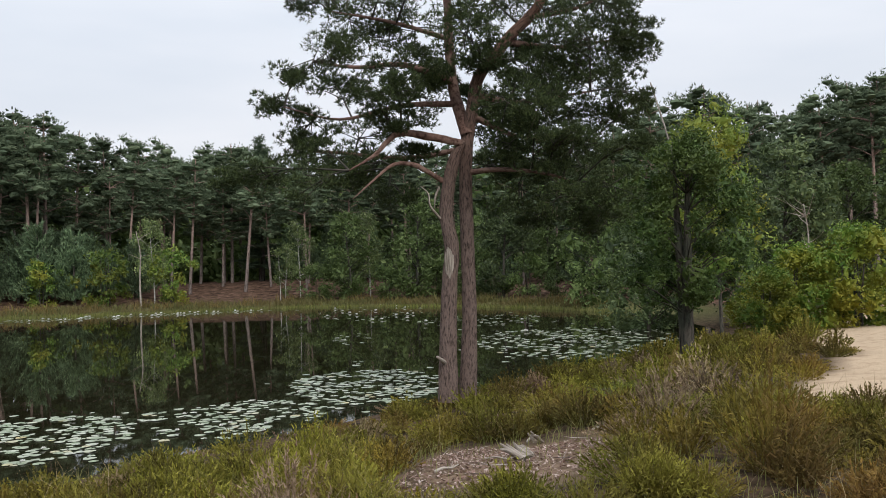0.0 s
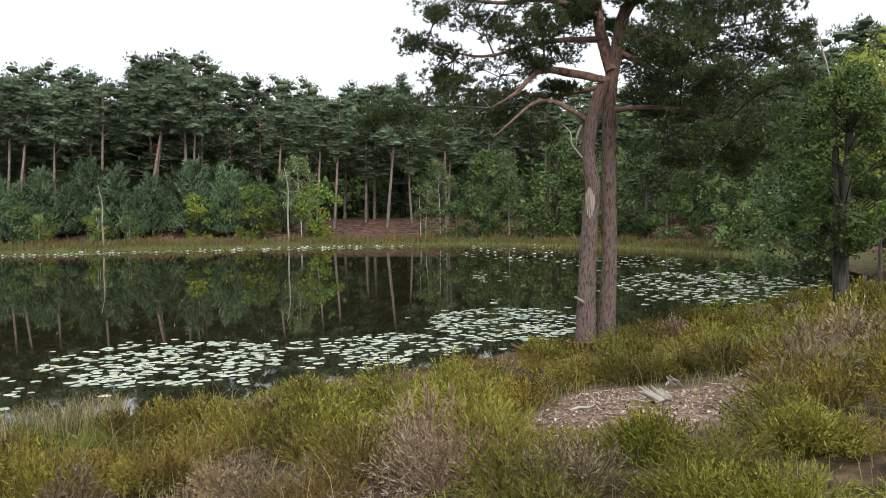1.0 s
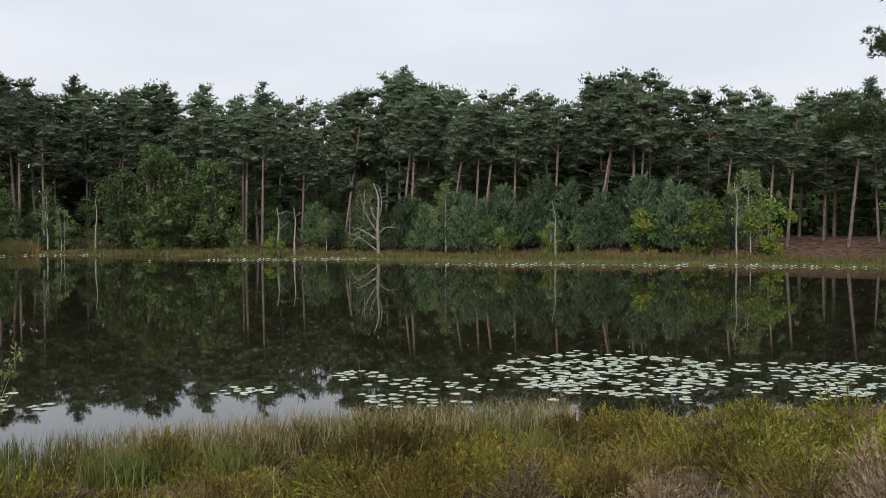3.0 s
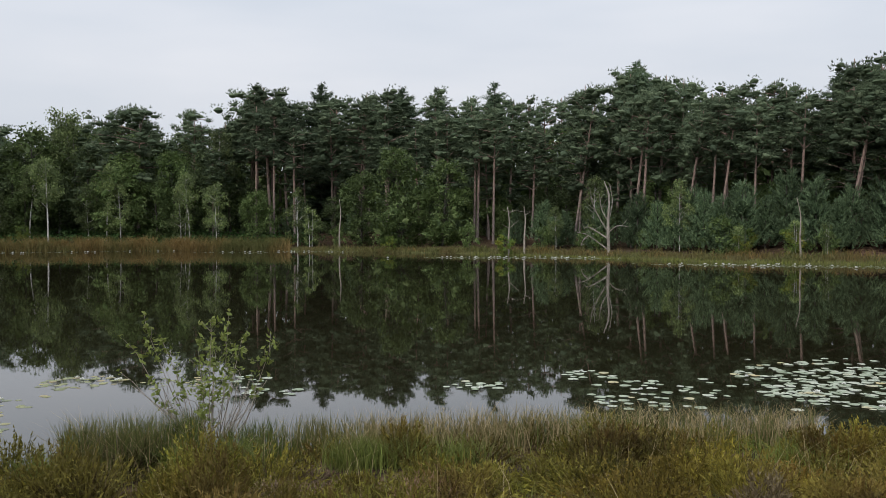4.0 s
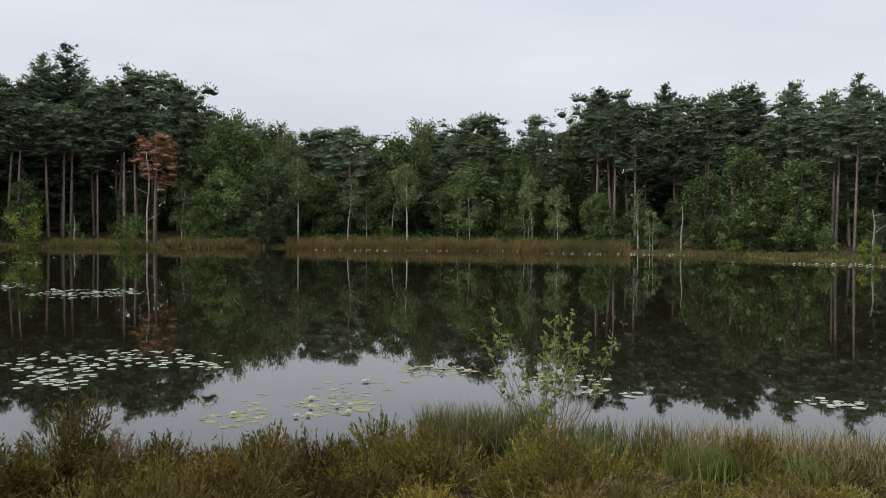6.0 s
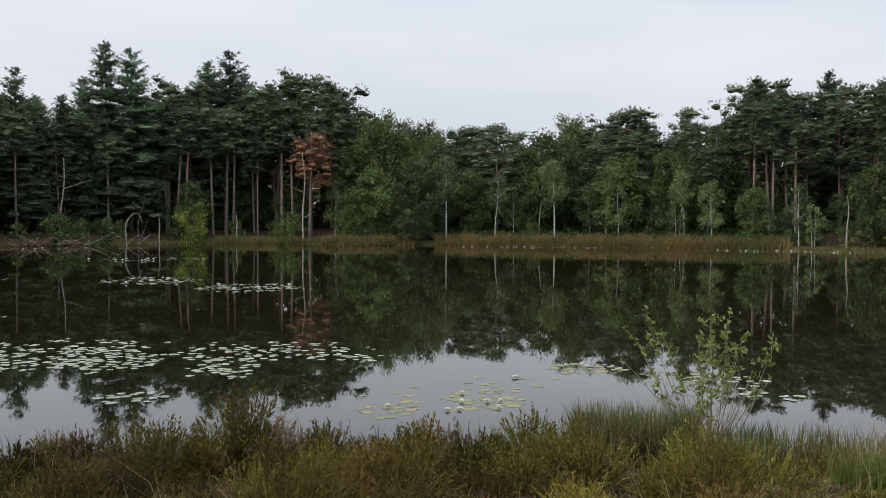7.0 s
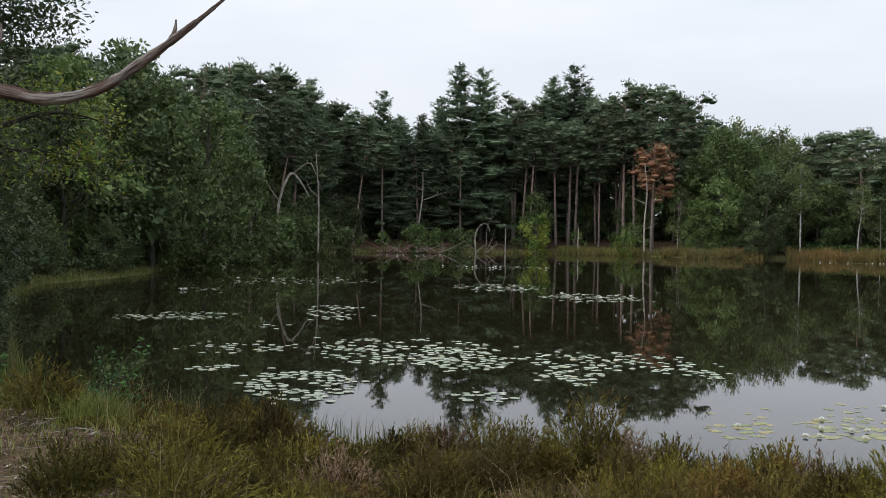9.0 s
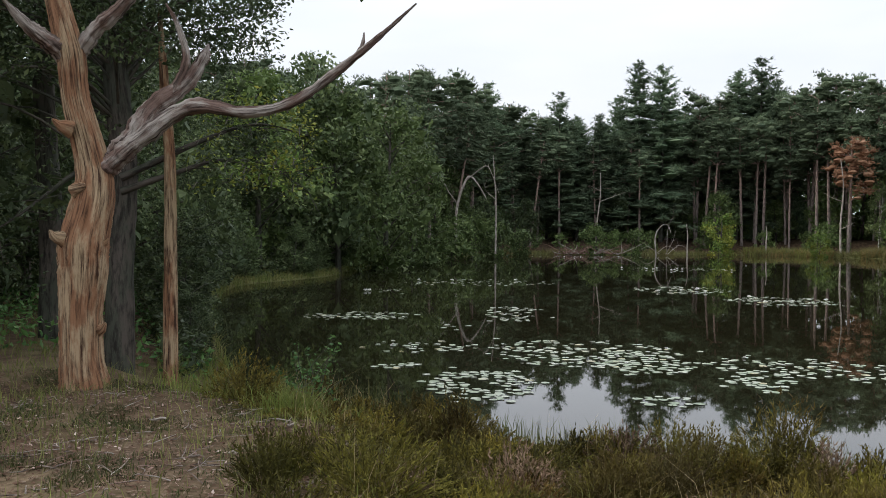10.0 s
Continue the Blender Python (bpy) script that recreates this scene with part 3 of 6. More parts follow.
def young_pine(h, seed):
    t = thing("young_pine", "bushy blue-green young pine at the wood's edge", "tree", "young pines at the wood's edge")
    s, c = Build(), Build()
    tube(s, [(0, 0, -0.2), (0, 0, h * 0.9)], [0.09, 0.02], 6, 0, 6)
    for k in range(26):
        f, a = rng.uniform(0, 0.8), rng.uniform(0, 6.3)
        reach = h * 0.26 * (1 - f) ** 0.75
        o = np.array([math.cos(a) * reach * 0.6, math.sin(a) * reach * 0.6, h * (0.08 + 0.78 * f)])
        tufts(c, o + rng.normal(0, 0.12, (5, 3)), np.repeat([[math.cos(a) * 0.5, math.sin(a) * 0.5, 1.0]], 5, 0), h * 0.14, h * 0.035, 5, 0.9)
    for k in range(150):
        f = rng.uniform(0, 1) ** 1.3
        a, reach = rng.uniform(0, 6.3), h * 0.36 * (1 - f) ** 0.75 * rng.uniform(0.4, 1.05)
        q = np.array([math.cos(a) * reach, math.sin(a) * reach, h * (0.06 + 0.86 * f)])
        m = 6
        qq = q + np.linspace(0, 0.45, m)[:, None] * [math.cos(a) * 0.6, math.sin(a) * 0.6, 0.9]
        tufts(c, qq, np.repeat([[math.cos(a) * 0.5, math.sin(a) * 0.5, 1.0]], m, 0), 0.24, 0.045, 6, 0.9)
    part("trunk", s, M["dark_bark"], t)
    part("crown", c, M["blue_needles"], t)
    return t, h


def leafy_tree(name, h, wide, low, clumps, per, leaf, material, trunk_mat, trunk_r, label, group, droop=0.0, lean=0.3, stems=1, round_top=1.0, clump=0.3, split=False, limb_r=0.3, core=0.6):
    """A broadleaf tree: stem, limbs and a crown of many small leaves in uneven clumps."""
    t = thing(name, label, "tree", group)
    s, c = Build(), Build()
    lines = []
    for k in range(stems):
        b = rng.uniform(-lean, lean, 2) * h * 0.12
        o = rng.normal(0, 0.12, 2) if stems > 1 else (0, 0)
        lines.append(tube(s, [(o[0], o[1], -0.2), (o[0] + b[0] * 0.3, o[1] + b[1] * 0.3, h * 0.3), (o[0] + b[0] * 1.1, o[1] + b[1] * 1.1, h * 0.62), (o[0] + b[0] * 1.5, o[1] + b[1] * 1.5, h * 0.95)],
                          [trunk_r, trunk_r * 0.8, trunk_r * 0.5, trunk_r * 0.12], 8, 0.05, 14))
    for k in range(clumps):
        f = rng.uniform(0, 1)
        prof = math.sin(math.pi * (0.14 + 0.8 * f**round_top)) ** 0.75
        a, reach = rng.uniform(0, 6.3), wide * prof * math.sqrt(rng.uniform(0.05, 1.0))
        stem = lines[k % stems]
        z = h * (low + (0.97 - low) * f)
        base = stem[np.argmin(np.abs(stem[:, 2] - max(h * 0.15, z - reach * 0.6)))]
        q = np.array([base[0] + math.cos(a) * reach, base[1] + math.sin(a) * reach, z])
        if k % 2 == 0 and h > 2.8:
            limb = Build() if split else s
            tube(limb, [base, (base * 0.45 + q * 0.55) + [0, 0, 0.08 * reach], q], [trunk_r * limb_r, trunk_r * limb_r * 0.6, 0.006], 5, 0, 5)
            if split:
                part("limb", limb, M[trunk_mat], t, "", True)
        rc = wide * clump * rng.uniform(0.6, 1.25)
        if core:
            leaves(c, ball(9, 0.1) * rc * core * [1, 1, 0.8 + droop] + q - [0, 0, (0.1 + droop * 0.5) * rc], rc * core * 0.62, 0.3)
        p = ball(per, 0.55 if core > 0.5 else 0.2) * [rc, rc, rc * (0.75 + droop)] + q - [0, 0, droop * rc * 0.5]
        leaves(c, p, leaf, 0.4, droop)
    part("trunk", s, M[trunk_mat], t, "", True)
    part("crown", c, M[material], t)
    return t, h


KINDS = {}


def kind(name, *made):
    KINDS[name] = [[ob, h, False] for ob, h in made]


def plant(name, az, r, h, turn=None, squash=1.0, z=None, lean=0.0):
    """Sets one tree of that kind, h metres high, at the bearing and distance, leaning to the left by that many degrees as seen from the bank."""
    pick = KINDS[name][int(rng.integers(len(KINDS[name])))]
    for k in KINDS[name]:
        if not k[2]:
            pick = k
            break
    ob, h0, used = pick
    size = Vector((h / h0 * squash, h / h0 * squash, h / h0))
    if used:
        size = Vector(a / b for a, b in zip(size, ob.scale))
    tip = Matrix.Rotation(radians(-lean), 4, Vector((-math.sin(radians(az)), math.cos(radians(az)), 0)))
    m = Matrix.Translation(spot(az, r, z)) @ tip @ Matrix.Rotation(rng.uniform(0, 6.28) if turn is None else turn, 4, "Z") @ Matrix.Diagonal((*size, 1))
    if used:
        return copy_thing(ob, m)
    pick[2] = True
    ob.matrix_basis = m
    return ob


kind("pine", *[pine_tree(13, k, lo, wd, pd) for k, (lo, wd, pd) in enumerate([(0.4, 2.5, 28), (0.48, 2.3, 24), (0.34, 2.7, 32), (0.52, 2.7, 24), (0.42, 2.1, 26), (0.45, 3.0, 28)])])
kind("stem_pine", *[pine_tree(13, k, lo, wd, pd, lean=0.12) for k, (lo, wd, pd) in enumerate([(0.62, 2.3, 20), (0.6, 2.6, 22), (0.66, 2.1, 18)])])
kind("deep_pine", *[pine_tree(13, k, lo, wd, pd, bunches=9, needles=4, thick=0.09) for k, (lo, wd, pd) in enumerate([(0.4, 2.8, 24), (0.35, 2.6, 24), (0.3, 3.0, 26)])])
kind("fir", *[fir_tree(14, k, wd) for k, wd in enumerate([2.9, 2.6, 3.2])])
kind("young", *[young_pine(4, k) for k in range(3)])
kind("birch", *[leafy_tree("birch_tree", 8, 1.75, 0.28, 42, 70, 0.095, "birch_leaves", "birch_bark", 0.07, "slender birch with a white trunk and light green leaves", "birches round the pond", 0.5, clump=0.34, core=0.4) for k in range(3)])
kind("white_birch", *[leafy_tree("birch_tree", 8, 1.5, 0.5, 36, 70, 0.095, "birch_leaves", "birch_bark", 0.085, "slender birch with a bare white trunk and a light green top", "birches round the pond", 0.5, clump=0.36, core=0.4) for k in range(2)])
kind("broad", *[leafy_tree("oak_tree", 9, 3.0, 0.06, 72, 75, 0.13, "oak_leaves", "dark_bark", 0.16, "broad leafy oak with a dense green crown", "oaks round the pond", 0.2, clump=0.3) for k in range(3)])
kind("dark", *[leafy_tree("leafy_tree", 9, 2.8, 0.06, 62, 75, 0.13, "dark_leaves", "dark_bark", 0.14, "dense dark green leafy tree by the water", "leafy trees round the pond", 0.2, clump=0.3) for k in range(2)])
kind("shrub", *[leafy_tree("shrub", 2.5, 1.35, 0.03, 30, 46, 0.085, "oak_leaves", "dark_bark", 0.03, "low green leafy shrub at the water's edge", "shrubs round the pond", 0.1, stems=3, clump=0.34) for k in range(3)])
kind("sapling", *[leafy_tree("birch_sapling", 3, 0.7, 0.1, 26, 45, 0.06, "birch_leaves", "birch_bark", 0.025, "small light green birch sapling", "birch saplings round the pond", 0.3, stems=2, clump=0.36, core=0.35) for k in range(2)])
kind("light_shrub", *[leafy_tree("shrub", 2.5, 1.2, 0.03, 32, 46, 0.085, "yellow_leaves", "dark_bark", 0.03, "light yellow-green leafy shrub at the far shore", "shrubs round the pond", 0.1, stems=3, clump=0.3, round_top=1.3, core=0.4) for k in range(2)])
kind("round_pine", *[pine_tree(11, 20 + k, 0.3, 3.5, 44, 0.3, label="broad pine with a rounded dense dark crown") for k in range(2)])

# skyline: bearing and angle over the eye's level that the tree tops reach
SKYLINE = [(-27, 10.4), (-25.6, 10.4), (-24.3, 10.0), (-22.4, 9.4), (-21.5, 8.6), (-20.2, 9.2), (-18.6, 9.5), (-16, 10.6), (-13.3, 10.2), (-8, 8.5), (4, 7.8), (10.6, 7.5), (11.7, 8.3), (13.5, 8.0), (15.5, 7.8),
           (17.7, 8.0), (19.6, 8.0), (21.2, 8.3), (22.8, 8.7), (24.6, 9.6), (26.7, 9.7), (28.2, 8.6), (30, 8.4), (31.8, 8.6), (34.3, 8.7), (37, 9.0), (38.5, 9.4), (39.7, 9.9), (41.3, 8.8), (42.5, 8.8),
           (44.3, 8.2), (47.3, 8.0), (48.5, 8.7), (50.1, 8.1), (52, 8.5), (54.1, 7.8), (55.3, 8.6), (58.1, 8.3), (59.5, 8.6), (60.7, 7.5), (62.5, 8.7), (64.6, 8.2), (65.9, 5.8), (67.3, 7.1), (69, 5.4),
           (71, 7.1), (73, 6.2), (75.2, 6.7), (77, 5.0), (78.8, 6.2), (81.5, 6.0), (82.3, 5.2), (83.5, 6.3), (85.1, 6.4), (87.4, 7.0), (89.3, 8.8), (91.8, 9.2), (94.8, 8.5), (98.6, 8.3), (100.8, 8.1), (105.2, 7.3),
           (106.5, 6.8), (109.4, 7.4), (112, 8.4), (113.7, 9.1), (116, 10.2), (119.9, 10.1), (122, 9.8), (124.5, 10.4), (127, 11.0), (140, 11.2)]


def top(az, r, drop=0.0):
    el = float(np.interp(az, [a for a, _ in SKYLINE], [e for _, e in SKYLINE]))
    return EYE[2] + r * math.tan(radians(el)) * (1 - drop) - 1.4


def wood_edge(az):
    """Distance of the wood's first row."""
    if az < -9:
        return 44.0
    if az > 118:
        return float(np.interp(az, [118, 122, 128, 134, 145], [72, 60, 52, 46, 44]))
    return far_shore(az) + 9


# rows of the wood behind the pond
for row, (back, step, drop, jit) in enumerate([(2.5, 3.4, 0.16, 0.14), (7, 2.9, 0.04, 0.09), (14, 2.8, 0.03, 0.06)]):
    az = -30.0
    while az < 146:
        r = wood_edge(az) + back + rng.uniform(-2, 2)
        h = top(az, r, drop + rng.uniform(-jit, jit) * 0.7)
        soft = 66 < az < 90
        u = rng.uniform()
        if soft:
            name = "birch" if u < 0.35 else "broad" if u < 0.6 else "dark" if u < 0.75 else "pine"
            h *= 1.0 if name == "pine" else 0.92
        elif 95 < az < 113 and u < 0.4:
            name = "fir"
        elif az > 113 and row == 0:
            name = "broad" if u < 0.4 else "dark" if u < 0.8 else "pine"
            h *= 0.8
        else:
            name = "pine" if row < 2 else "deep_pine"
        plant(name, az, r, h, squash=rng.uniform(0.85, 1.1))
        az += math.degrees(step / r) * rng.uniform(0.7, 1.35)


# trees whose tops stand out on the skyline: kind, bearing, angle over the eye's level, metres behind the wood's edge
for name, az, el, back in [("pine", 24.2, 9.7, 3), ("pine", 26.6, 9.8, 3), ("pine", 25.4, 9.2, 5), ("pine", 31.7, 8.7, 6), ("fir", 39.7, 10.1, 6), ("pine", 38.4, 9.4, 3), ("pine", 37.0, 9.1, 5), ("pine", 40.9, 9.1, 3), ("pine", 42.5, 8.9, 5),
                           ("fir", 48.5, 9.0, 9), ("fir", 52.1, 8.7, 9), ("fir", 28.0, 8.9, 7), ("pine", 55.3, 8.7, 3), ("pine", 57.0, 8.5, 4), ("fir", 54.4, 8.7, 8), ("fir", 59.5, 8.9, 8), ("pine", 62.6, 8.8, 2), ("pine", 64.0, 8.7, 4), ("pine", 61.6, 8.0, 4),
                           ("stem_pine", 67.3, 7.25, 3), ("round_pine", 70.6, 7.2, 0), ("round_pine", 71.6, 6.9, 2), ("round_pine", 79.2, 6.4, 1), ("round_pine", 80.6, 6.2, 3), ("pine", 81.6, 6.15, 2),
                           ("birch", 75.0, 6.8, 4), ("birch", 74.1, 6.7, 4), ("broad", 76.2, 5.6, 1), ("birch", 84.0, 6.5, 2), ("birch", 85.2, 6.6, 2), ("birch", 86.8, 7.1, 2), ("birch", 83.0, 5.9, 1), ("broad", 85.6, 5.6, 0), ("broad", 87.4, 6.2, 0),
                           ("dark", 82.8, 4.2, 0), ("dark", 73.6, 4.6, 1), ("broad", 68.4, 4.4, 0), ("dark", 66.4, 4.6, 0), ("broad", 71.6, 4.2, -2), ("dark", 77.6, 4.4, 0), ("birch", 65.9, 5.9, 1),
                           ("pine", 89.4, 9.0, 2), ("pine", 91.8, 9.4, 4), ("pine", 93.3, 8.9, 2), ("pine", 94.7, 8.6, 3), ("fir", 96.1, 10.5, 4), ("fir", 97.4, 9.8, 5), ("fir", 95.2, 9.2, 6), ("pine", 99.8, 8.6, 2), ("pine", 98.6, 8.4, 3),
                           ("fir", 101.9, 10.3, 2), ("fir", 103.3, 10.6, 2), ("fir", 104.5, 8.5, 3), ("fir", 105.7, 7.4, 2), ("fir", 108.2, 8.8, 1), ("fir", 107.1, 7.3, 3), ("fir", 112.8, 9.4, 4), ("pine", 111, 8.2, 3), ("pine", 109.6, 7.5, 3),
                           ("pine", 113.9, 9.2, 3), ("pine", 116.2, 10.3, 4), ("pine", 118.0, 10.3, 5), ("pine", 119.9, 10.2, 4), ("pine", 124.5, 10.5, 4), ("pine", 122.0, 9.8, 4), ("pine", 126.9, 11.1, 5), ("pine", 128.4, 10.8, 6), ("pine", 115.2, 9.9, 6),
                           ("pine", 15.5, 7.9, 5), ("fir", 11.7, 8.5, 6), ("pine", 13.6, 8.1, 4), ("pine", 17.7, 8.1, 4), ("pine", -16, 10.9, 2), ("pine", -22.4, 9.5, 3), ("pine", -25.6, 10.5, 2), ("pine", -13.4, 10.4, 3), ("pine", -18.7, 9.5, 4), ("pine", -24.2, 10.1, 1)]:
    r = wood_edge(az) + back
    plant(name, az, r, EYE[2] + r * math.tan(radians(el)) - spot(az, r).z, squash=rng.uniform(0.9, 1.1))

# pines of the first row whose bare stems show: bearing of the stem low down, lean to the left, part of the skyline's height
for az, lean, share in [(48.6, -1.0, 0.9), (49.8, 0, 0.86), (43.5, -8, 0.92), (39.9, -6, 0.9), (39.3, -3, 0.88), (35.2, -3, 0.93), (34.75, -7, 0.9), (36.8, -8, 0.85), (32.7, -1, 0.9), (30.1, -2, 0.94), (27.6, -10, 0.93), (27.3, -8, 0.9),
                        (24.9, -3, 0.86), (19.8, -5, 0.9), (17.25, -4, 0.86), (16.15, -3, 0.94), (12.8, -5, 0.93), (5.5, -8, 0.86), (2.6, 0, 0.9), (25.1, 1, 0.92), (62.5, 0, 0.9), (63.6, 0, 0.92), (61.2, 1, 0.84), (49.6, -2, 0.88),
                        (99.3, -4, 0.86), (98.8, -2, 0.88), (97.1, 1, 0.86), (96.3, 0, 0.86), (95.9, -1, 0.84), (94.4, 0, 0.66), (92.9, 1, 0.88), (92.2, 2, 0.86), (91.1, 0, 0.8), (117.3, 1, 0.8), (116.5, 1, 0.84), (115.2, -9, 0.86),
                        (110.1, -7, 0.8), (108.2, 0, 0.94), (-21.7, 1, 0.92), (-22.2, 2, 0.9), (-23.0, 2, 0.93), (-25.6, 0, 0.9), (9, 1, 0.85), (66.2, 0, 0.8), (103.2, 1, 0.7)]:
    r = wood_edge(az) - 1.0 + rng.uniform(-0.6, 0.6)
    plant("stem_pine", az, r, top(az, r, 1 - share) + 0.4, lean=lean, squash=rng.uniform(0.9, 1.1))

# dark undergrowth and stems' shade deep in the wood
def deep_wood():
    b = Build()
    n = 85000
    az = rng.uniform(-32, 148, n)
    r = np.array([wood_edge(a) for a in az]) + rng.uniform(12, 26, n)
    x, y = -r * np.sin(np.radians(az)), r * np.cos(np.radians(az))
    z = 1.0 + rng.uniform(0, 0.78, n) * (0.9 + r * np.tan(np.radians(np.interp(az, [a for a, _ in SKYLINE], [e for _, e in SKYLINE]))))
    leaves(b, np.stack([x, y, z], 1), 0.48, 0.3)
    az = rng.uniform(-32, 148, 44000)
    r = np.array([wood_edge(a) for a in az]) + rng.uniform(9, 30, len(az))
    leaves(b, np.stack([-r * np.sin(np.radians(az)), r * np.cos(np.radians(az)), rng.uniform(1.2, 4.8, len(az))], 1), 0.42, 0.3)
    az = rng.uniform(-32, 148, 80000)
    r = np.array([wood_edge(a) for a in az]) + rng.uniform(26, 42, len(az))
    leaves(b, np.stack([-r * np.sin(np.radians(az)), r * np.cos(np.radians(az)), rng.uniform(0.8, 9.0, len(az))], 1), 0.56, 0.3)
    tagged(part("far_undergrowth", b, M["oak_leaves"]), "dark leafy undergrowth deep between the pine trunks", "undergrowth", kind="stuff")


deep_wood()

# leafy and needle understory between the stems
for az in np.arange(-29, 132, 1.35):
    if 9 < az < 20 and rng.uniform() < 0.6:
        continue
    u = rng.uniform()
    r = wood_edge(az) + rng.uniform(1.5, 6)
    plant("young" if u < 0.35 else "dark" if u < 0.75 else "broad", az + rng.uniform(-0.5, 0.5), r, (rng.uniform(2.6, 5.2) if u > 0.35 else rng.uniform(2.4, 4.4)) * (1.1 if az > 62 else 1.0), squash=rng.uniform(0.9, 1.3))

# young blue-green pines, shrubs and saplings along the far shore
for az in np.arange(19.5, 47, 1.05):
    r = far_shore(az) + rng.uniform(4.5, 8)
    plant("young", az + rng.uniform(-0.4, 0.4), r, rng.uniform(3.2, 5.2) if 21 < az < 37 else rng.uniform(2.2, 4.0))
for az in np.arange(-9, 116, 2.1):
    if 8 < az < 27 or 62 < az < 84:
        continue
    plant("shrub", az + rng.uniform(-0.8, 0.8), far_shore(az) + rng.uniform(3, 7), rng.uniform(1.2, 2.6))

# single trees that stand out along the far shore
for name, az, off, h in [("birch", 18.2, 3.5, 5.6), ("broad", 6.2, 4, 5.5), ("sapling", 30.2, 2.5, 2.2),
                         ("sapling", 28.6, 2.5, 2.0), ("sapling", 33.5, 2.5, 1.9), ("broad", 54.6, 4, 8.4), ("broad", 51.8, 5, 7.2), ("broad", 57.0, 5.5, 6.6), ("sapling", 61, 4, 5.4),
                         ("birch", 44.6, 4, 3.4), ("birch", 42.3, 5, 5.6), ("white_birch", 75.6, 3.5, 8.4), ("white_birch", 79.4, 4, 6.8), ("white_birch", 82.5, 2.6, 9.0), ("white_birch", 76.6, 6, 7.4), ("white_birch", 67.6, 5, 7.0), ("white_birch", 72.4, 6, 7.6), ("broad", 87, 5, 7.5), ("dark", 84.5, 4, 8.5), ("dark", 84.2, 0.6, 4.0), ("dark", 85.2, 0.8, 3.4),
                         ("broad", 98.4, 5, 6.0), ("shrub", 92.5, 3, 3.0), ("dark", 110.5, 4, 5.2), ("dark", 113, 2, 5.5), ("broad", 2.0, 4, 6.5), ("dark", -3.5, 4, 6.0), ("sapling", 10.5, 3, 3.4)]:
    plant(name, az, far_shore(az) + off, h)
for name, az, r, h in [("broad", 119.5, 52, 9.8), ("broad", 117.8, 58, 8.5), ("broad", 122.5, 47, 9.0), ("dark", 124.5, 47, 11.0), ("broad", 127.5, 44, 9.5), ("dark", 130, 43, 9), ("birch", 129, 46, 8)]:
    plant(name, az, r, h)


# ---- grasses and ferns along the far shore ----
def shore_band(n, az0, az1, d0, d1):
    az = rng.uniform(az0, az1, n)
    r = np.array([far_shore(a) for a in az]) + rng.uniform(d0, d1, n)
    x, y = -r * np.sin(np.radians(az)), r * np.cos(np.radians(az))
    return np.stack([x, y, np.maximum(height(x, y), -0.05)], 1)


def clumped(p, size, seed, level):
    return p[waves(p[:, 0], p[:, 1], size, seed) + 0.3 * rng.normal(0, 1, len(p)) > level]


b, olive = Build(), Build()
for a0, a1, n, h in [(61.5, 83.2, 12000, 0.92), (84.6, 90.5, 2500, 0.7), (92, 97, 1200, 0.5)]:
    blades(b, shore_band(n // 2, a0, a1, -0.5, 2.2), h * 0.7, 0.05, 0.6)
    blades(b, clumped(shore_band(n, a0, a1, -0.6, 2.2), 1.3, 21, 0.0), h * 1.25, 0.045, 0.6)
for a0, a1, n, h in [(-10, 46, 11000, 0.22), (46, 61, 4000, 0.28), (61.5, 83.2, 3000, 0.45), (85.8, 91, 3000, 0.5), (91, 97, 1800, 0.4), (97, 112, 3500, 0.3)]:
    blades(olive, shore_band(n // 2, a0, a1, -0.5, 2.6), h * 0.8, 0.05, 0.6)
    blades(olive, clumped(shore_band(n, a0, a1, -0.6, 2.4), 1.6, 22, 0.1), h * 1.5, 0.045, 0.6)
    if a1 < 62:
        blades(b, clumped(shore_band(n // 4, a0, a1, 0.2, 2.6), 2.2, 23, 0.35), h * 1.2, 0.05, 0.6)
blades(b, clumped(shore_band(9000, -10, 47, 0.4, 3.0), 1.3, 23, 0.4), 0.5, 0.04, 0.6)
blades(olive, clumped(shore_band(6000, -10, 60, 0.0, 2.6), 0.9, 27, 0.5), 0.6, 0.04, 0.6)
tagged(part("marsh_grass", b, M["marsh_grass"]), "rust-brown marsh grass in clumps on the far shore", "grass", kind="stuff")
tagged(part("shore_sedge", olive, M["sedge"]), "olive green sedge fringing the far shore", "grass", kind="stuff")
b = Build()
blades(b, shore_band(6000, -12, 50, -1.8, -0.3), 0.22, 0.05)
blades(b, shore_band(2500, 92, 97, -0.4, 3), 0.6, 0.05)
tagged(part("water_grass", b, M["grass"]), "bright green grass growing in the shallows", "grass", kind="stuff")
def end_band(n, d0, d1):
    """Places along the pond's left end, d0 to d1 metres from the water."""
    az, r = rng.uniform(116, 134.5, n * 6), rng.uniform(13, 75, n * 6)
    x, y = -r * np.sin(np.radians(az)), r * np.cos(np.radians(az))
    d = pond_distance(x, y)
    k = (d > d0) & (d < d1)
    return np.stack([x, y, np.maximum(height(x, y, d), -0.05)], 1)[k][:n]


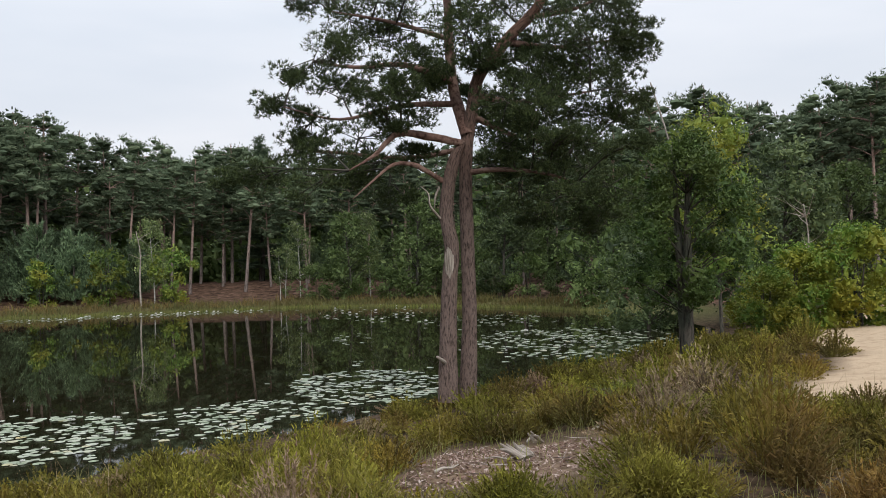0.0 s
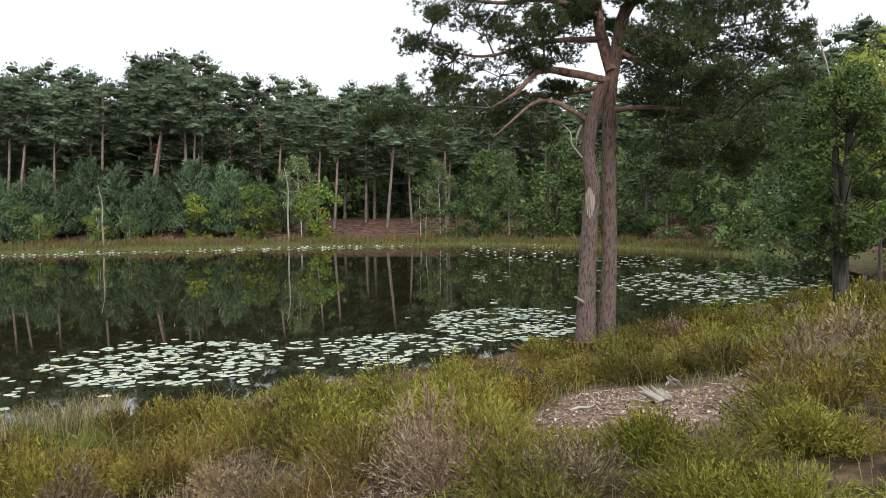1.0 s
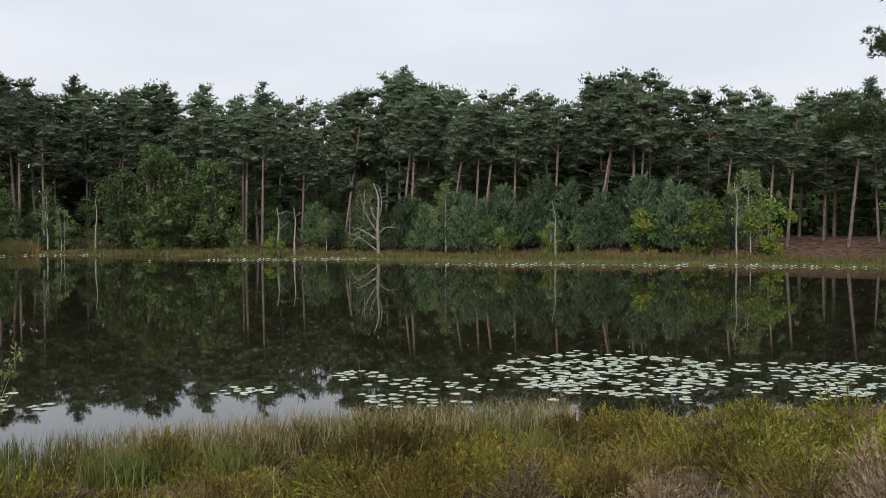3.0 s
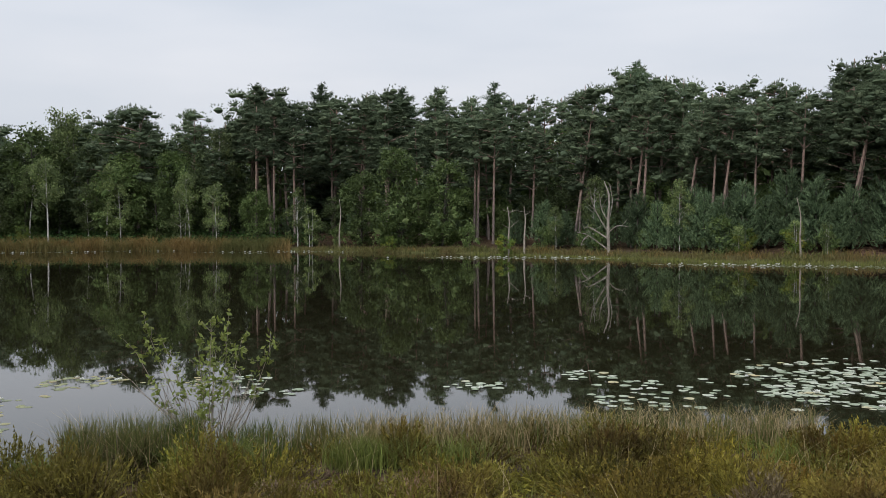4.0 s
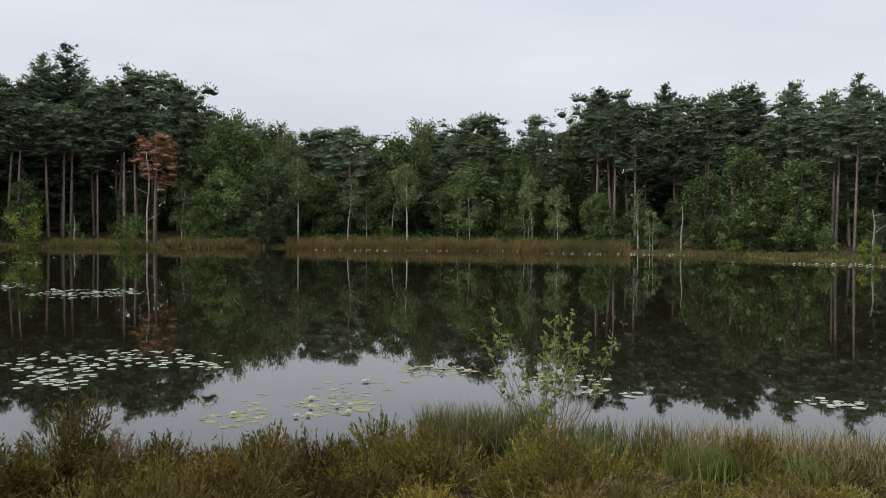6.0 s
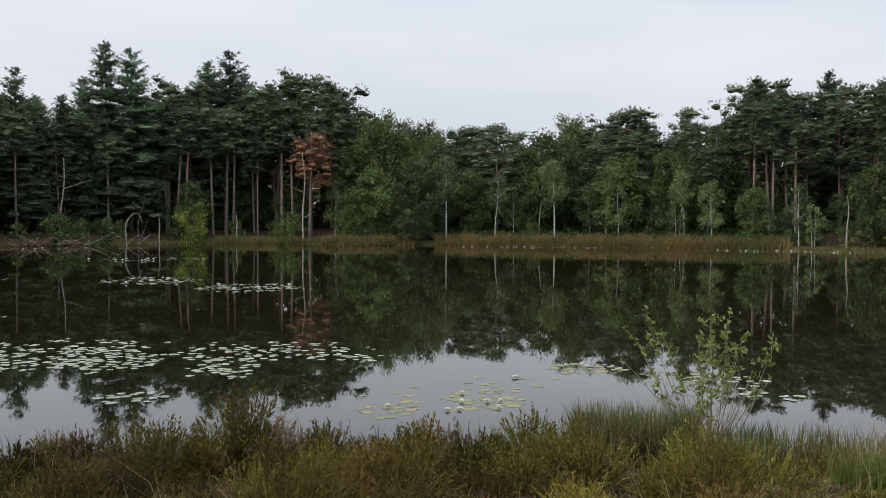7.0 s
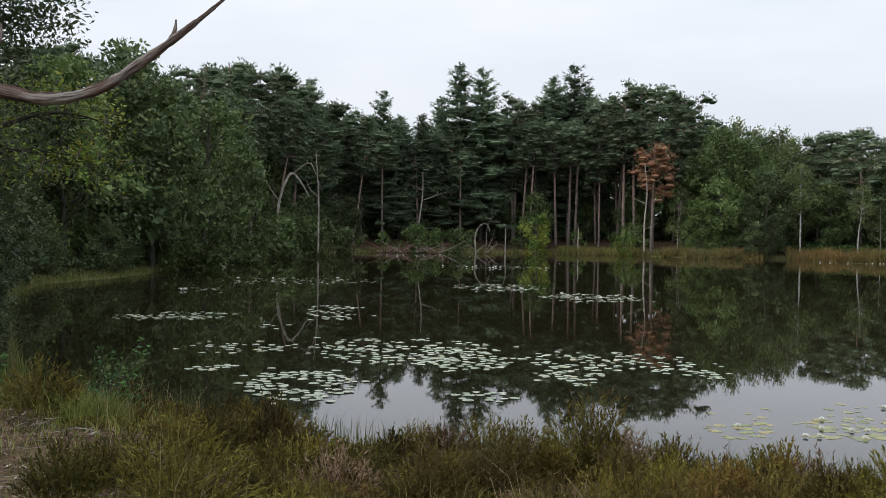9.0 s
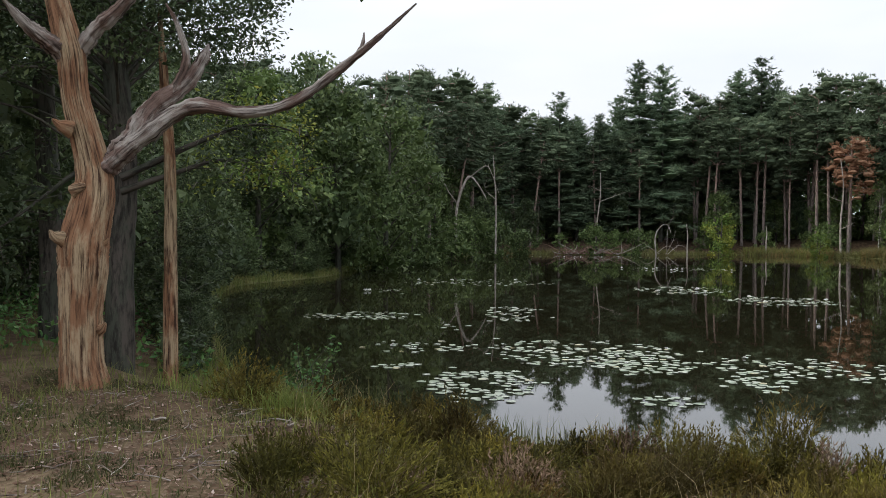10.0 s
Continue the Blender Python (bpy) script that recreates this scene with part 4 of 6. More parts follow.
b = Build()
blades(b, clumped(end_band(5000, -0.2, 1.0), 0.8, 31, -0.1), 0.17, 0.016, 0.9)
blades(b, end_band(4000, 0.6, 6), 0.14, 0.016, 0.9)
p = end_band(16000, -0.3, 1.6)
p = p[(np.hypot(p[:, 0], p[:, 1]) > 31) | (rng.uniform(0, 1, len(p)) < 0.3)]
blades(b, p, 0.34, 0.016, 0.6)
# grass takes the darker rush colour to put this end's shade into it
tagged(part("shore_grass", b, M["rush"]), "green grass along the shaded end of the pond", "grass", kind="stuff")
b = Build()
p = end_band(22000, 0.3, 9)
leaves(b, p + np.stack([0 * p[:, 0], 0 * p[:, 0], rng.uniform(0.05, 0.8, len(p))], 1), 0.05 + 0.0012 * np.hypot(p[:, :1], p[:, 1:2]), 0.8)
tagged(part("low_growth", b, M["dark_leaves"]), "low leafy shoots under the trees", "undergrowth", kind="stuff")
b = Build()
p = shore_band(7000, 60, 83, 3.5, 9)
leaves(b, p + np.stack([0 * p[:, 0], 0 * p[:, 0], rng.uniform(0.1, 1.0, len(p))], 1), 0.16, 0.8)
tagged(part("ferns", b, M["fern_leaves"]), "bright green bracken ferns under the birches", "fern", kind="stuff")


# ---- heather bank in front ----
def near_land(n, az0, az1, r0, r1):
    """Evenly strewn places on the near bank, with their distance from the water."""
    az = np.radians(rng.uniform(az0, az1, n))
    r = np.sqrt(rng.uniform(r0**2, r1**2, n))
    x, y = -r * np.sin(az), r * np.cos(az)
    d = pond_distance(x, y)
    return x, y, d, r, np.degrees(az)


def open_soil(x, y, r, az):
    """True on the sandy path, the bare hollow and the trodden soil by the dead tree."""
    wob = waves(x, y, 1.1, 3)
    path = (az + wob * 0.6 + (r - 20) * 0.10 + 2.6 * ease(3, 1, np.abs(r - 14.5)) < -21.9) & (r > 10.2) & (r < 38)
    hollow = np.hypot((x - 0.45) / 1.0, (y - 7.95) / 1.2) + 0.4 * wob < 0.92
    hollow |= np.hypot((x + 1.35) / 0.7, (y - 5.2) / 0.5) + 0.3 * wob < 0.5
    trodden = az + 2.5 * wob + 0.7 * (7 - r) > 129.5 + 3.0 * ease(8, 6.5, r)
    return path | hollow | (trodden & (r < 13))


def heather_bushes(build, x, y, r, d, shoots, tall):
    """Domed bushes of thin shoots that fan outwards, thick with tiny leaflets towards their tips; each bush has a tone of its own."""
    n = len(x)
    z = height(x, y, d)
    rad = rng.uniform(0.16, 0.42, n)
    dome = tall * rng.uniform(0.5, 1.5, n) * (0.55 + 1.3 * rad)
    az = np.degrees(np.arctan2(-x, y))
    tone = np.stack([np.clip(rng.uniform(0, 1, n) + 0.15 * ease(45, 20, az), 0, 1), np.clip(0.47 - 0.19 * ease(18, 6, az) + 0.26 * waves(x, y, 1.5, 19) + rng.normal(0, 0.19, n), 0, 1), 0 * x], 1)
    k = np.repeat(np.arange(n), shoots)
    a, q = rng.uniform(0, 6.283, len(k)), np.sqrt(rng.uniform(0, 1, len(k)))
    out = np.stack([np.cos(a), np.sin(a), 0 * a], 1) * (q * rad[k])[:, None]
    root = np.stack([x[k], y[k], z[k] - 0.02], 1) + out * 0.35
    tip = np.stack([x[k], y[k], z[k]], 1) + out * 1.2 + np.stack([0 * a, 0 * a, dome[k] * (1.05 - 0.75 * q**2) * rng.uniform(0.7, 1.15, len(k))], 1) + rng.normal(0, 0.035, (len(k), 3)) * [1, 1, 0.4]
    fine = (0.0011 + 0.00048 * r[k])[:, None]
    s = unit(np.cross(tip - root, rng.normal(0, 1, tip.shape))) * fine
    own = np.repeat(tone[k], 3, 0)
    v = np.stack([root - s * 0.7, root + s * 0.7, tip], 1).reshape(-1, 3)
    build.add(v, np.arange(len(v)).reshape(-1, 3), own)
    for f in (0.42, 0.54, 0.64, 0.72, 0.79, 0.85, 0.9, 0.95, 0.99):
        c = root + (tip - root) * (f + rng.uniform(-0.05, 0.05, (len(k), 1)))
        w = unit(unit(tip - root) + rng.normal(0, 0.55, tip.shape))
        t2 = c + w * (0.012 + dome[k] * 0.085)[:, None]
        v = np.stack([c - s * 1.7, c + s * 1.7, t2], 1).reshape(-1, 3)
        build.add(v, np.arange(len(v)).reshape(-1, 3), own)


def heath():
    green, old, dry = Build(), Build(), Build()
    for r0, r1, per, shoots in [(2.8, 6.0, 5.4, 200), (6.0, 10, 5.2, 150), (10, 16, 4.0, 75), (16, 24, 3.4, 50)]:
        a0, a1 = (-36, 148) if r1 < 11 else (-34, 20)
        n = int(per * math.pi * (r1**2 - r0**2) * (a1 - a0) / 360)
        x, y, d, r, az = near_land(n, a0, a1, r0, r1)
        keep = (d > 0.12) & ~open_soil(x, y, r, az)
        if r1 > 11:
            keep &= (d > 0.1) & (y > 0)
        x, y, d, r, az = x[keep], y[keep], d[keep], r[keep], az[keep]
        swell = waves(x, y, 0.9, 1)
        tall = 0.25 + 0.16 * swell + 0.12 * ease(52, 95, az) * ease(2.5, 0.8, d) + 0.10 * ease(-7, -13, az) * ease(5, 9, r) * ease(13, 10.5, r) * ease(-0.3, 0.5, waves(x, y, 1.2, 8))
        tall = tall + 0.14 * ease(1.6, 0.5, np.hypot(x - 0.1, y - 12.4))
        tall = tall * (1 - 0.45 * ease(1.2, 0.3, d) * ease(50, 30, az))
        brown = waves(x, y, 1.3, 5) + 1.0 * ease(1.9, 0.7, np.hypot(x + 1.1, y - 5.2)) + 3 * (np.hypot(x - 2.9, y - 10.4) < 0.75) + 0.5 * rng.normal(0, 1, len(x))
        g = brown < 1.05
        # darker, browner heather beyond bearing 74, and in patches on the right
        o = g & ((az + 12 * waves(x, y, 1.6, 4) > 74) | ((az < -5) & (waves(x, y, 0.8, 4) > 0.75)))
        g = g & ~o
        heather_bushes(green, x[g], y[g], r[g], d[g], shoots, np.maximum(tall[g], 0.1))
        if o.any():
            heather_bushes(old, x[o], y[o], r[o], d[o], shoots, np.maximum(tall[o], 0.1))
        g = g | o
        heather_bushes(dry, x[~g], y[~g], r[~g], d[~g], int(shoots * 0.7), np.maximum(tall[~g], 0.1))
    tagged(part("heather", green, M["heather"]), "olive green heather bushes covering the near bank", "heather", kind="stuff")
    tagged(part("old_heather", old, M["old_heather"]), "tall, darker and browner heather along the bank", "heather", kind="stuff")
    tagged(part("dry_heather", dry, M["dry_heather"]), "withered grey-brown heather among the green", "heather", kind="stuff")


heath()


def bank_grass():
    g, st, lush, rush = Build(), Build(), Build(), Build()
    x, y, d, r, az = near_land(60000, -36, 148, 2.4, 11)
    k = (d > -0.1) & (rng.uniform(0, 1, len(x)) < np.where(open_soil(x, y, r, az), np.where(az > 90, 0.1 + 0.14 * waves(x, y, 0.7, 6), 0.06), 0.3))
    p = np.stack([x, y, height(x, y, d)], 1)
    blades(g, p[k], 0.16, 0.006, 0.5)
    # rushes and sedge at the water's edge
    for a0, a1, n, h, d0, d1 in [(29, 58, 5000, 0.36, -0.45, 0.7), (67.0, 75.0, 3400, 0.5, -0.2, 0.55), (58, 66, 1200, 0.38, -0.3, 0.5), (75, 120, 900, 0.34, -0.3, 0.4), (121, 128, 400, 0.5, -0.2, 0.5)]:
        x, y, d, r, az = near_land(n * 12, a0, a1, 7.5, 13)
        k = (d > d0) & (d < d1)
        k &= waves(x, y, 0.35, 9) + 0.6 * rng.normal(0, 1, len(x)) > -0.1
        p = np.stack([x, y, height(x, y, d)], 1)[k][:n]
        cut = int(n * (0.45 if a0 == 29 else 0.72))
        blades(rush, p[:cut], h, 0.0085, 0.18)
        blades(st, p[cut:], h, 0.007, 0.5)
    for az0, rr, rad, n in [(50.5, 8.0, 0.2, 300), (57.3, 8.2, 0.22, 600), (54.8, 8.2, 0.18, 300), (65.2, 8.2, 0.24, 600), (68.3, 8.3, 0.14, 200), (76.3, 8.2, 0.15, 300), (30.0, 8.6, 0.4, 300), (127.2, 8.3, 0.25, 450), (124, 9.2, 0.3, 350), (119.5, 9.1, 0.25, 300), (131, 9.6, 0.7, 380), (-10.5, 11, 0.3, 200)]:
        c = spot(az0, rr)
        q = rng.normal(0, rad * 0.6, (n, 2))
        x, y = c.x + q[:, 0], c.y + q[:, 1]
        blades(lush, np.stack([x, y, height(x, y)], 1), 0.3, 0.008, 0.5)
    tagged(part("bank_grass", g, M["grass"]), "fine green grass and rushes on the bank", "grass", kind="stuff")
    tagged(part("rushes", rush, M["rush"]), "dark green rushes in tufts at the water's edge", "rush", kind="stuff")
    tagged(part("dry_sedge", st, M["straw"]), "straw-coloured sedge blades at the water's edge", "grass", kind="stuff")
    tagged(part("lush_tufts", lush, M["lush_grass"]), "bright green grass tufts among the heather", "grass", kind="stuff")


bank_grass()


# ---- water lilies ----
def pad_mesh(k):
    a = np.linspace(0.16, 2 * np.pi - 0.16, 15)
    rr = 1 + 0.05 * np.sin(a * 3 + k)
    rim = np.stack([np.cos(a) * rr, np.sin(a) * rr, 0.02 + 0.03 * np.sin(a * 2 + k)], 1)
    low = rim * [1, 1, 1] - [0, 0, 0.03]
    v = np.vstack([[[0.05, 0, 0.0]], rim, low])
    m = len(rim)
    f = [[0, i, i + 1] for i in range(1, m)] + [[i, m + i, i + 1] for i in range(1, m)] + [[i + 1, m + i, m + i + 1] for i in range(1, m)]
    return v, np.array(f)


# patches of leaves: bearing, metres off, half their width in degrees, half their depth in metres, leaves
PATCHES = [(26.5, 14.2, 7.2, 2.0, 300), (42.5, 13.7, 1.6, 0.47, 12), (49.5, 12.7, 1.7, 0.42, 16), (38.3, 12.3, 4.6, 1.1, 44), (18.1, 15.1, 0.9, 0.6, 4), (15.3, 13.3, 3.3, 0.5, 14), (12.5, 14.8, 4.6, 1.5, 150), (5.2, 17.6, 5.0, 2.6, 260),
           (18.1, 15.2, 0.8, 0.45, 3), (-8, 26.5, 6.3, 5.2, 420), (6.2, 29.3, 1.2, 2.5, 14), (4.9, 45.7, 3.6, 8.0, 60), (5.7, 21.5, 0.7, 0.6, 4), (107.5, 16.8, 6.4, 1.9, 130), (103.6, 15.6, 3.4, 1.2, 60), (114.4, 13.1, 3.5, 1.3, 130),
           (118, 17.5, 3.8, 1.0, 24), (120, 15, 1.4, 0.45, 9), (94.5, 16.0, 5.6, 1.2, 80), (97, 14.4, 2.2, 0.8, 34), (102.6, 12.1, 2.2, 0.44, 22), (96, 13.6, 0.7, 0.5, 4), (101, 36.3, 3.0, 2.2, 110), (95.2, 31.4, 3.2, 1.8, 120),
           (111.5, 24.8, 1.9, 2.4, 60), (121.2, 23.8, 3.3, 1.1, 90), (113.5, 39.2, 4.9, 2.4, 60), (101.2, 56.5, 3.2, 3.0, 60), (119.6, 33.5, 1.3, 1.4, 10), (115.4, 21, 1.3, 0.6, 4), (63.9, 13.2, 1.1, 1.0, 14), (88.5, 14.9, 1.3, 0.5, 14),
           (61.6, 12.5, 0.6, 0.4, 5), (-2, 37, 4, 4, 110), (25, 52.5, 14, 1.6, 380), (45, 62, 8, 1.6, 260), (60, 77, 8, 1.4, 110), (75, 82.5, 7, 1.1, 110), (107, 80, 6, 2, 30)]


def lilies():
    meshes = []
    for k in range(3):
        meshes.append(Build().add(*pad_mesh(k)).mesh("lily_pad", M["pad"]))
    bed = thing("lily_patch", "floating pale green water lily leaves on dark water", "water lily")
    rest = Build()
    shapes = [pad_mesh(k) for k in range(3)]
    count, flowers = 0, []
    for az, r, da, dr, n in PATCHES:
        n = int(n * (1.9 if r < 20 else 1.3))
        u, w = np.sqrt(rng.uniform(0, 1, n * 3)), rng.uniform(0, 6.283, n * 3)
        t = np.stack([u * np.cos(w), u * np.sin(w)], 1) * np.where(rng.uniform(0, 1, (n * 3, 1)) < 0.93, 1.0, 1.35)
        aa, rr = az + t[:, 0] * da, r + t[:, 1] * dr
        x, y = -rr * np.sin(np.radians(aa)), rr * np.cos(np.radians(aa))
        ok = (pond_distance(x, y) < -0.35) & (waves(x, y, 0.55, 2) + 0.3 * rng.normal(0, 1, len(x)) > (-0.35 if n > 60 else -0.8))
        x, y = x[ok][:n], y[ok][:n]
        kept = []
        for px, py in zip(x, y):
            s = float(rng.uniform(0.045, 0.088)) * (1.0 if r < 20 else 1.1)
            if any((px - qx) ** 2 + (py - qy) ** 2 < (0.85 * (s + qs)) ** 2 for qx, qy, qs in kept[-120:]):
                continue
            kept.append((px, py, s))
        for j, (px, py, s) in enumerate(kept):
            k, turn, z = int(rng.integers(3)), rng.uniform(0, 6.28), 0.006 + 0.008 * rng.uniform()
            if r < 15 and count < 290:
                count += 1
                ob = new("lily_pad", meshes[k])
                ob.parent = bed
                ob.matrix_basis = pose(px, py, z, 0, 0, math.degrees(turn)) @ Matrix.Scale(s, 4)
            else:
                v, f = shapes[k]
                c, q = math.cos(turn), math.sin(turn)
                rest.add(np.stack([(v[:, 0] * c - v[:, 1] * q) * s + px, (v[:, 0] * q + v[:, 1] * c) * s + py, v[:, 2] * s + z], 1), f)
            if rng.uniform() < (0.035 if r < 20 else 0.05 if r < 40 else 0.13):
                flowers.append((px + 0.1, py, 0.0))
    # yellowish young leaves lying in the open water, and the flowers among them
    low = Build()
    for az, r, da, dr, n in [(80.4, 11.4, 2.6, 0.7, 70), (73.9, 14.0, 2.6, 0.6, 50), (87.0, 10.7, 1.8, 0.4, 22), (78.5, 12.6, 3.5, 0.8, 22), (84, 11.8, 5, 1.2, 18), (68.5, 13.6, 2.0, 0.6, 18)]:
        u, w = np.sqrt(rng.uniform(0, 1, n)), rng.uniform(0, 6.283, n)
        for aa, rr in zip(az + da * u * np.cos(w), r + dr * u * np.sin(w)):
            v, f = shapes[int(rng.integers(3))]
            turn, s = rng.uniform(0, 6.28), rng.uniform(0.03, 0.075)
            c, q = math.cos(turn), math.sin(turn)
            px, py = -rr * math.sin(radians(aa)), rr * math.cos(radians(aa))
            low.add(np.stack([(v[:, 0] * c - v[:, 1] * q) * s + px, (v[:, 0] * q + v[:, 1] * c) * s + py, v[:, 2] * s * 0.3 + 0.002], 1), f)
            if rng.uniform() < 0.09:
                flowers.append((px + 0.06, py, 0.0))
    tagged(part("young_lily_pads", low, M["young_pad"]), "small yellowish young lily leaves lying in the water", "water lily", kind="stuff")
    tagged(part("lily_pads", rest, M["pad"]), "floating pale green water lily leaves farther out", "water lily", kind="stuff")
    b = Build()
    for ring, (num, tilt, size) in enumerate([(8, 0.35, 1.0), (7, 0.8, 0.85), (5, 1.2, 0.6)]):
        for a in np.arange(num) * 2 * np.pi / num + ring * 0.4:
            o = np.array([math.cos(a) * math.cos(tilt), math.sin(a) * math.cos(tilt), math.sin(tilt)]) * 0.075 * size
            w = np.array([-math.sin(a), math.cos(a), 0]) * 0.016
            b.add([[0, 0, 0.02], o * 0.55 + w + [0, 0, 0.02], o + [0, 0, 0.03], o * 0.55 - w + [0, 0, 0.02]], [[0, 1, 2], [0, 2, 3]])
    first = tagged(part("water_lily_flower", b, M["petal"]), "small white water lily flower open on the pond", "flower", "white water lily flowers")
    for i, p in enumerate(flowers):
        s = 0.62 if math.hypot(p[0], p[1]) < 30 else 1.4
        if i == 0:
            first.matrix_basis = pose(*p)
        else:
            copy_thing(first, pose(*p, 0, 0, 40 * i) @ Matrix.Scale(s, 4))


lilies()


# ---- the twin-stemmed pine on the bank ----
def bank_pine():
    R = 13.3
    t = thing("bank_pine", "twin-stemmed old pine with a torn scar on the bank", "tree")
    s1, s2, lb, c = Build(), Build(), Build(), Build()
    limb_builds = [Build() for k in range(12)]
    p1 = tube(s1, [sight(0.1, -8.6, R), sight(0.0, -4.7, R), sight(-0.2, -1.1, R), sight(-0.4, 1.1, R), sight(-0.1, 3.2, R), sight(-0.3, 5.0, R), sight(-0.7, 6.6, R), sight(-1.3, 7.8, R)],
              [0.155, 0.126, 0.115, 0.11, 0.10, 0.098, 0.092, 0.06], 18, 0.035, 60)
    p2 = tube(s2, [sight(-1.15, -8.4, R + 0.25), sight(-1.4, -3.3, R + 0.25), sight(-1.4, 0.7, R + 0.25), sight(-1.4, 4.3, R + 0.25), sight(-1.5, 7.2, R + 0.25), sight(-2.0, 10.0, R + 0.2),
                   sight(-2.5, 11.9, R + 0.1), sight(-4.4, 14.1, R), sight(-6.7, 16.5, R - 0.2), sight(-7.5, 21, R - 0.2), sight(-7, 26, R)],
              [0.135, 0.108, 0.104, 0.10, 0.098, 0.092, 0.09, 0.082, 0.072, 0.05, 0.02], 18, 0.035, 80)
    p3 = tube(limb_builds[0], [sight(-1.6, 8.2, R + 0.2), sight(-0.8, 11.1, R + 0.5), sight(-0.6, 13.9, R + 0.7), sight(-0.5, 17, R + 0.8), sight(0.5, 22, R + 0.8), sight(0.2, 27, R + 0.6)], [0.10, 0.085, 0.075, 0.06, 0.04, 0.015], 10, 0.05, 30)
    limbs = [tube(limb_builds[1], [sight(-1.3, 7.7, R), sight(0.6, 8.15, R - 0.25), sight(2.6, 8.5, R - 0.5), sight(3.5, 8.0, R - 0.6), sight(4.4, 7.1, R - 0.7), sight(6, 6.2, R - 0.8)], [0.06, 0.055, 0.05, 0.038, 0.025, 0.008], 10, 0.08, 26, 0.1),
             tube(limb_builds[2], [sight(0.1, 5.4, R), sight(1.1, 6.05, R - 0.2), sight(2.0, 6.5, R - 0.3), sight(3.2, 6.5, R - 0.5), sight(4.4, 5.6, R - 0.8), sight(5.8, 4.4, R - 1.0)], [0.042, 0.038, 0.034, 0.026, 0.018, 0.006], 8, 0.08, 22, 0.12),
             tube(limb_builds[3], [sight(-1.8, 5.9, R), sight(-3.6, 6.0, R - 0.2), sight(-6.2, 5.7, R - 0.3), sight(-8.5, 5.0, R - 0.3)], [0.045, 0.035, 0.025, 0.01], 7, 0.05, 16),
             tube(limb_builds[4], [sight(-0.7, 11.6, R + 0.4), sight(2.3, 12.7, R + 0.1), sight(5.2, 12.6, R - 0.1), sight(8, 12.9, R - 0.2)], [0.06, 0.045, 0.03, 0.01], 7, 0.05, 18),
             tube(limb_builds[5], [sight(-4.2, 13.9, R), sight(-7.5, 13.4, R + 0.4), sight(-11, 13.6, R + 0.6)], [0.055, 0.035, 0.012], 7, 0.05, 14),
             tube(limb_builds[6], [sight(-2.2, 10.7, R + 0.2), sight(-5, 10.2, R - 0.2), sight(-9.5, 10.6, R - 0.4)], [0.055, 0.035, 0.012], 7, 0.05, 14),
             tube(limb_builds[7], [sight(-1.0, 10.2, R + 0.4), sight(2.5, 10.2, R + 0.2), sight(6.5, 9.4, R), sight(10, 10.2, R - 0.2)], [0.05, 0.035, 0.02, 0.008], 7, 0.05, 16)]
    for k, (pts, rad) in enumerate([([(-0.6, 14.2, .7), (3, 15.3, .4), (7, 16.0, .2)], 0.045), ([(-5.6, 15.3, -.1), (-8.5, 15.6, -.4), (-11.5, 16.6, -.6)], 0.045),
                                    ([(-2.0, 9.4, .2), (-5.0, 8.0, .6), (-9.5, 7.6, .9)], 0.05), ([(-1.5, 7.4, .2), (2.5, 6.9, .8), (7.5, 7.4, 1.1), (10, 7.2, 1.1)], 0.045)]):
        limbs.append(tube(limb_builds[8 + k], [sight(a, e, R + o) for a, e, o in pts], [rad, rad * 0.65, rad * 0.2], 7, 0.05, 16))
    wood = np.vstack([p2[40:], p3[8:], *[q[5:] for q in limbs]])
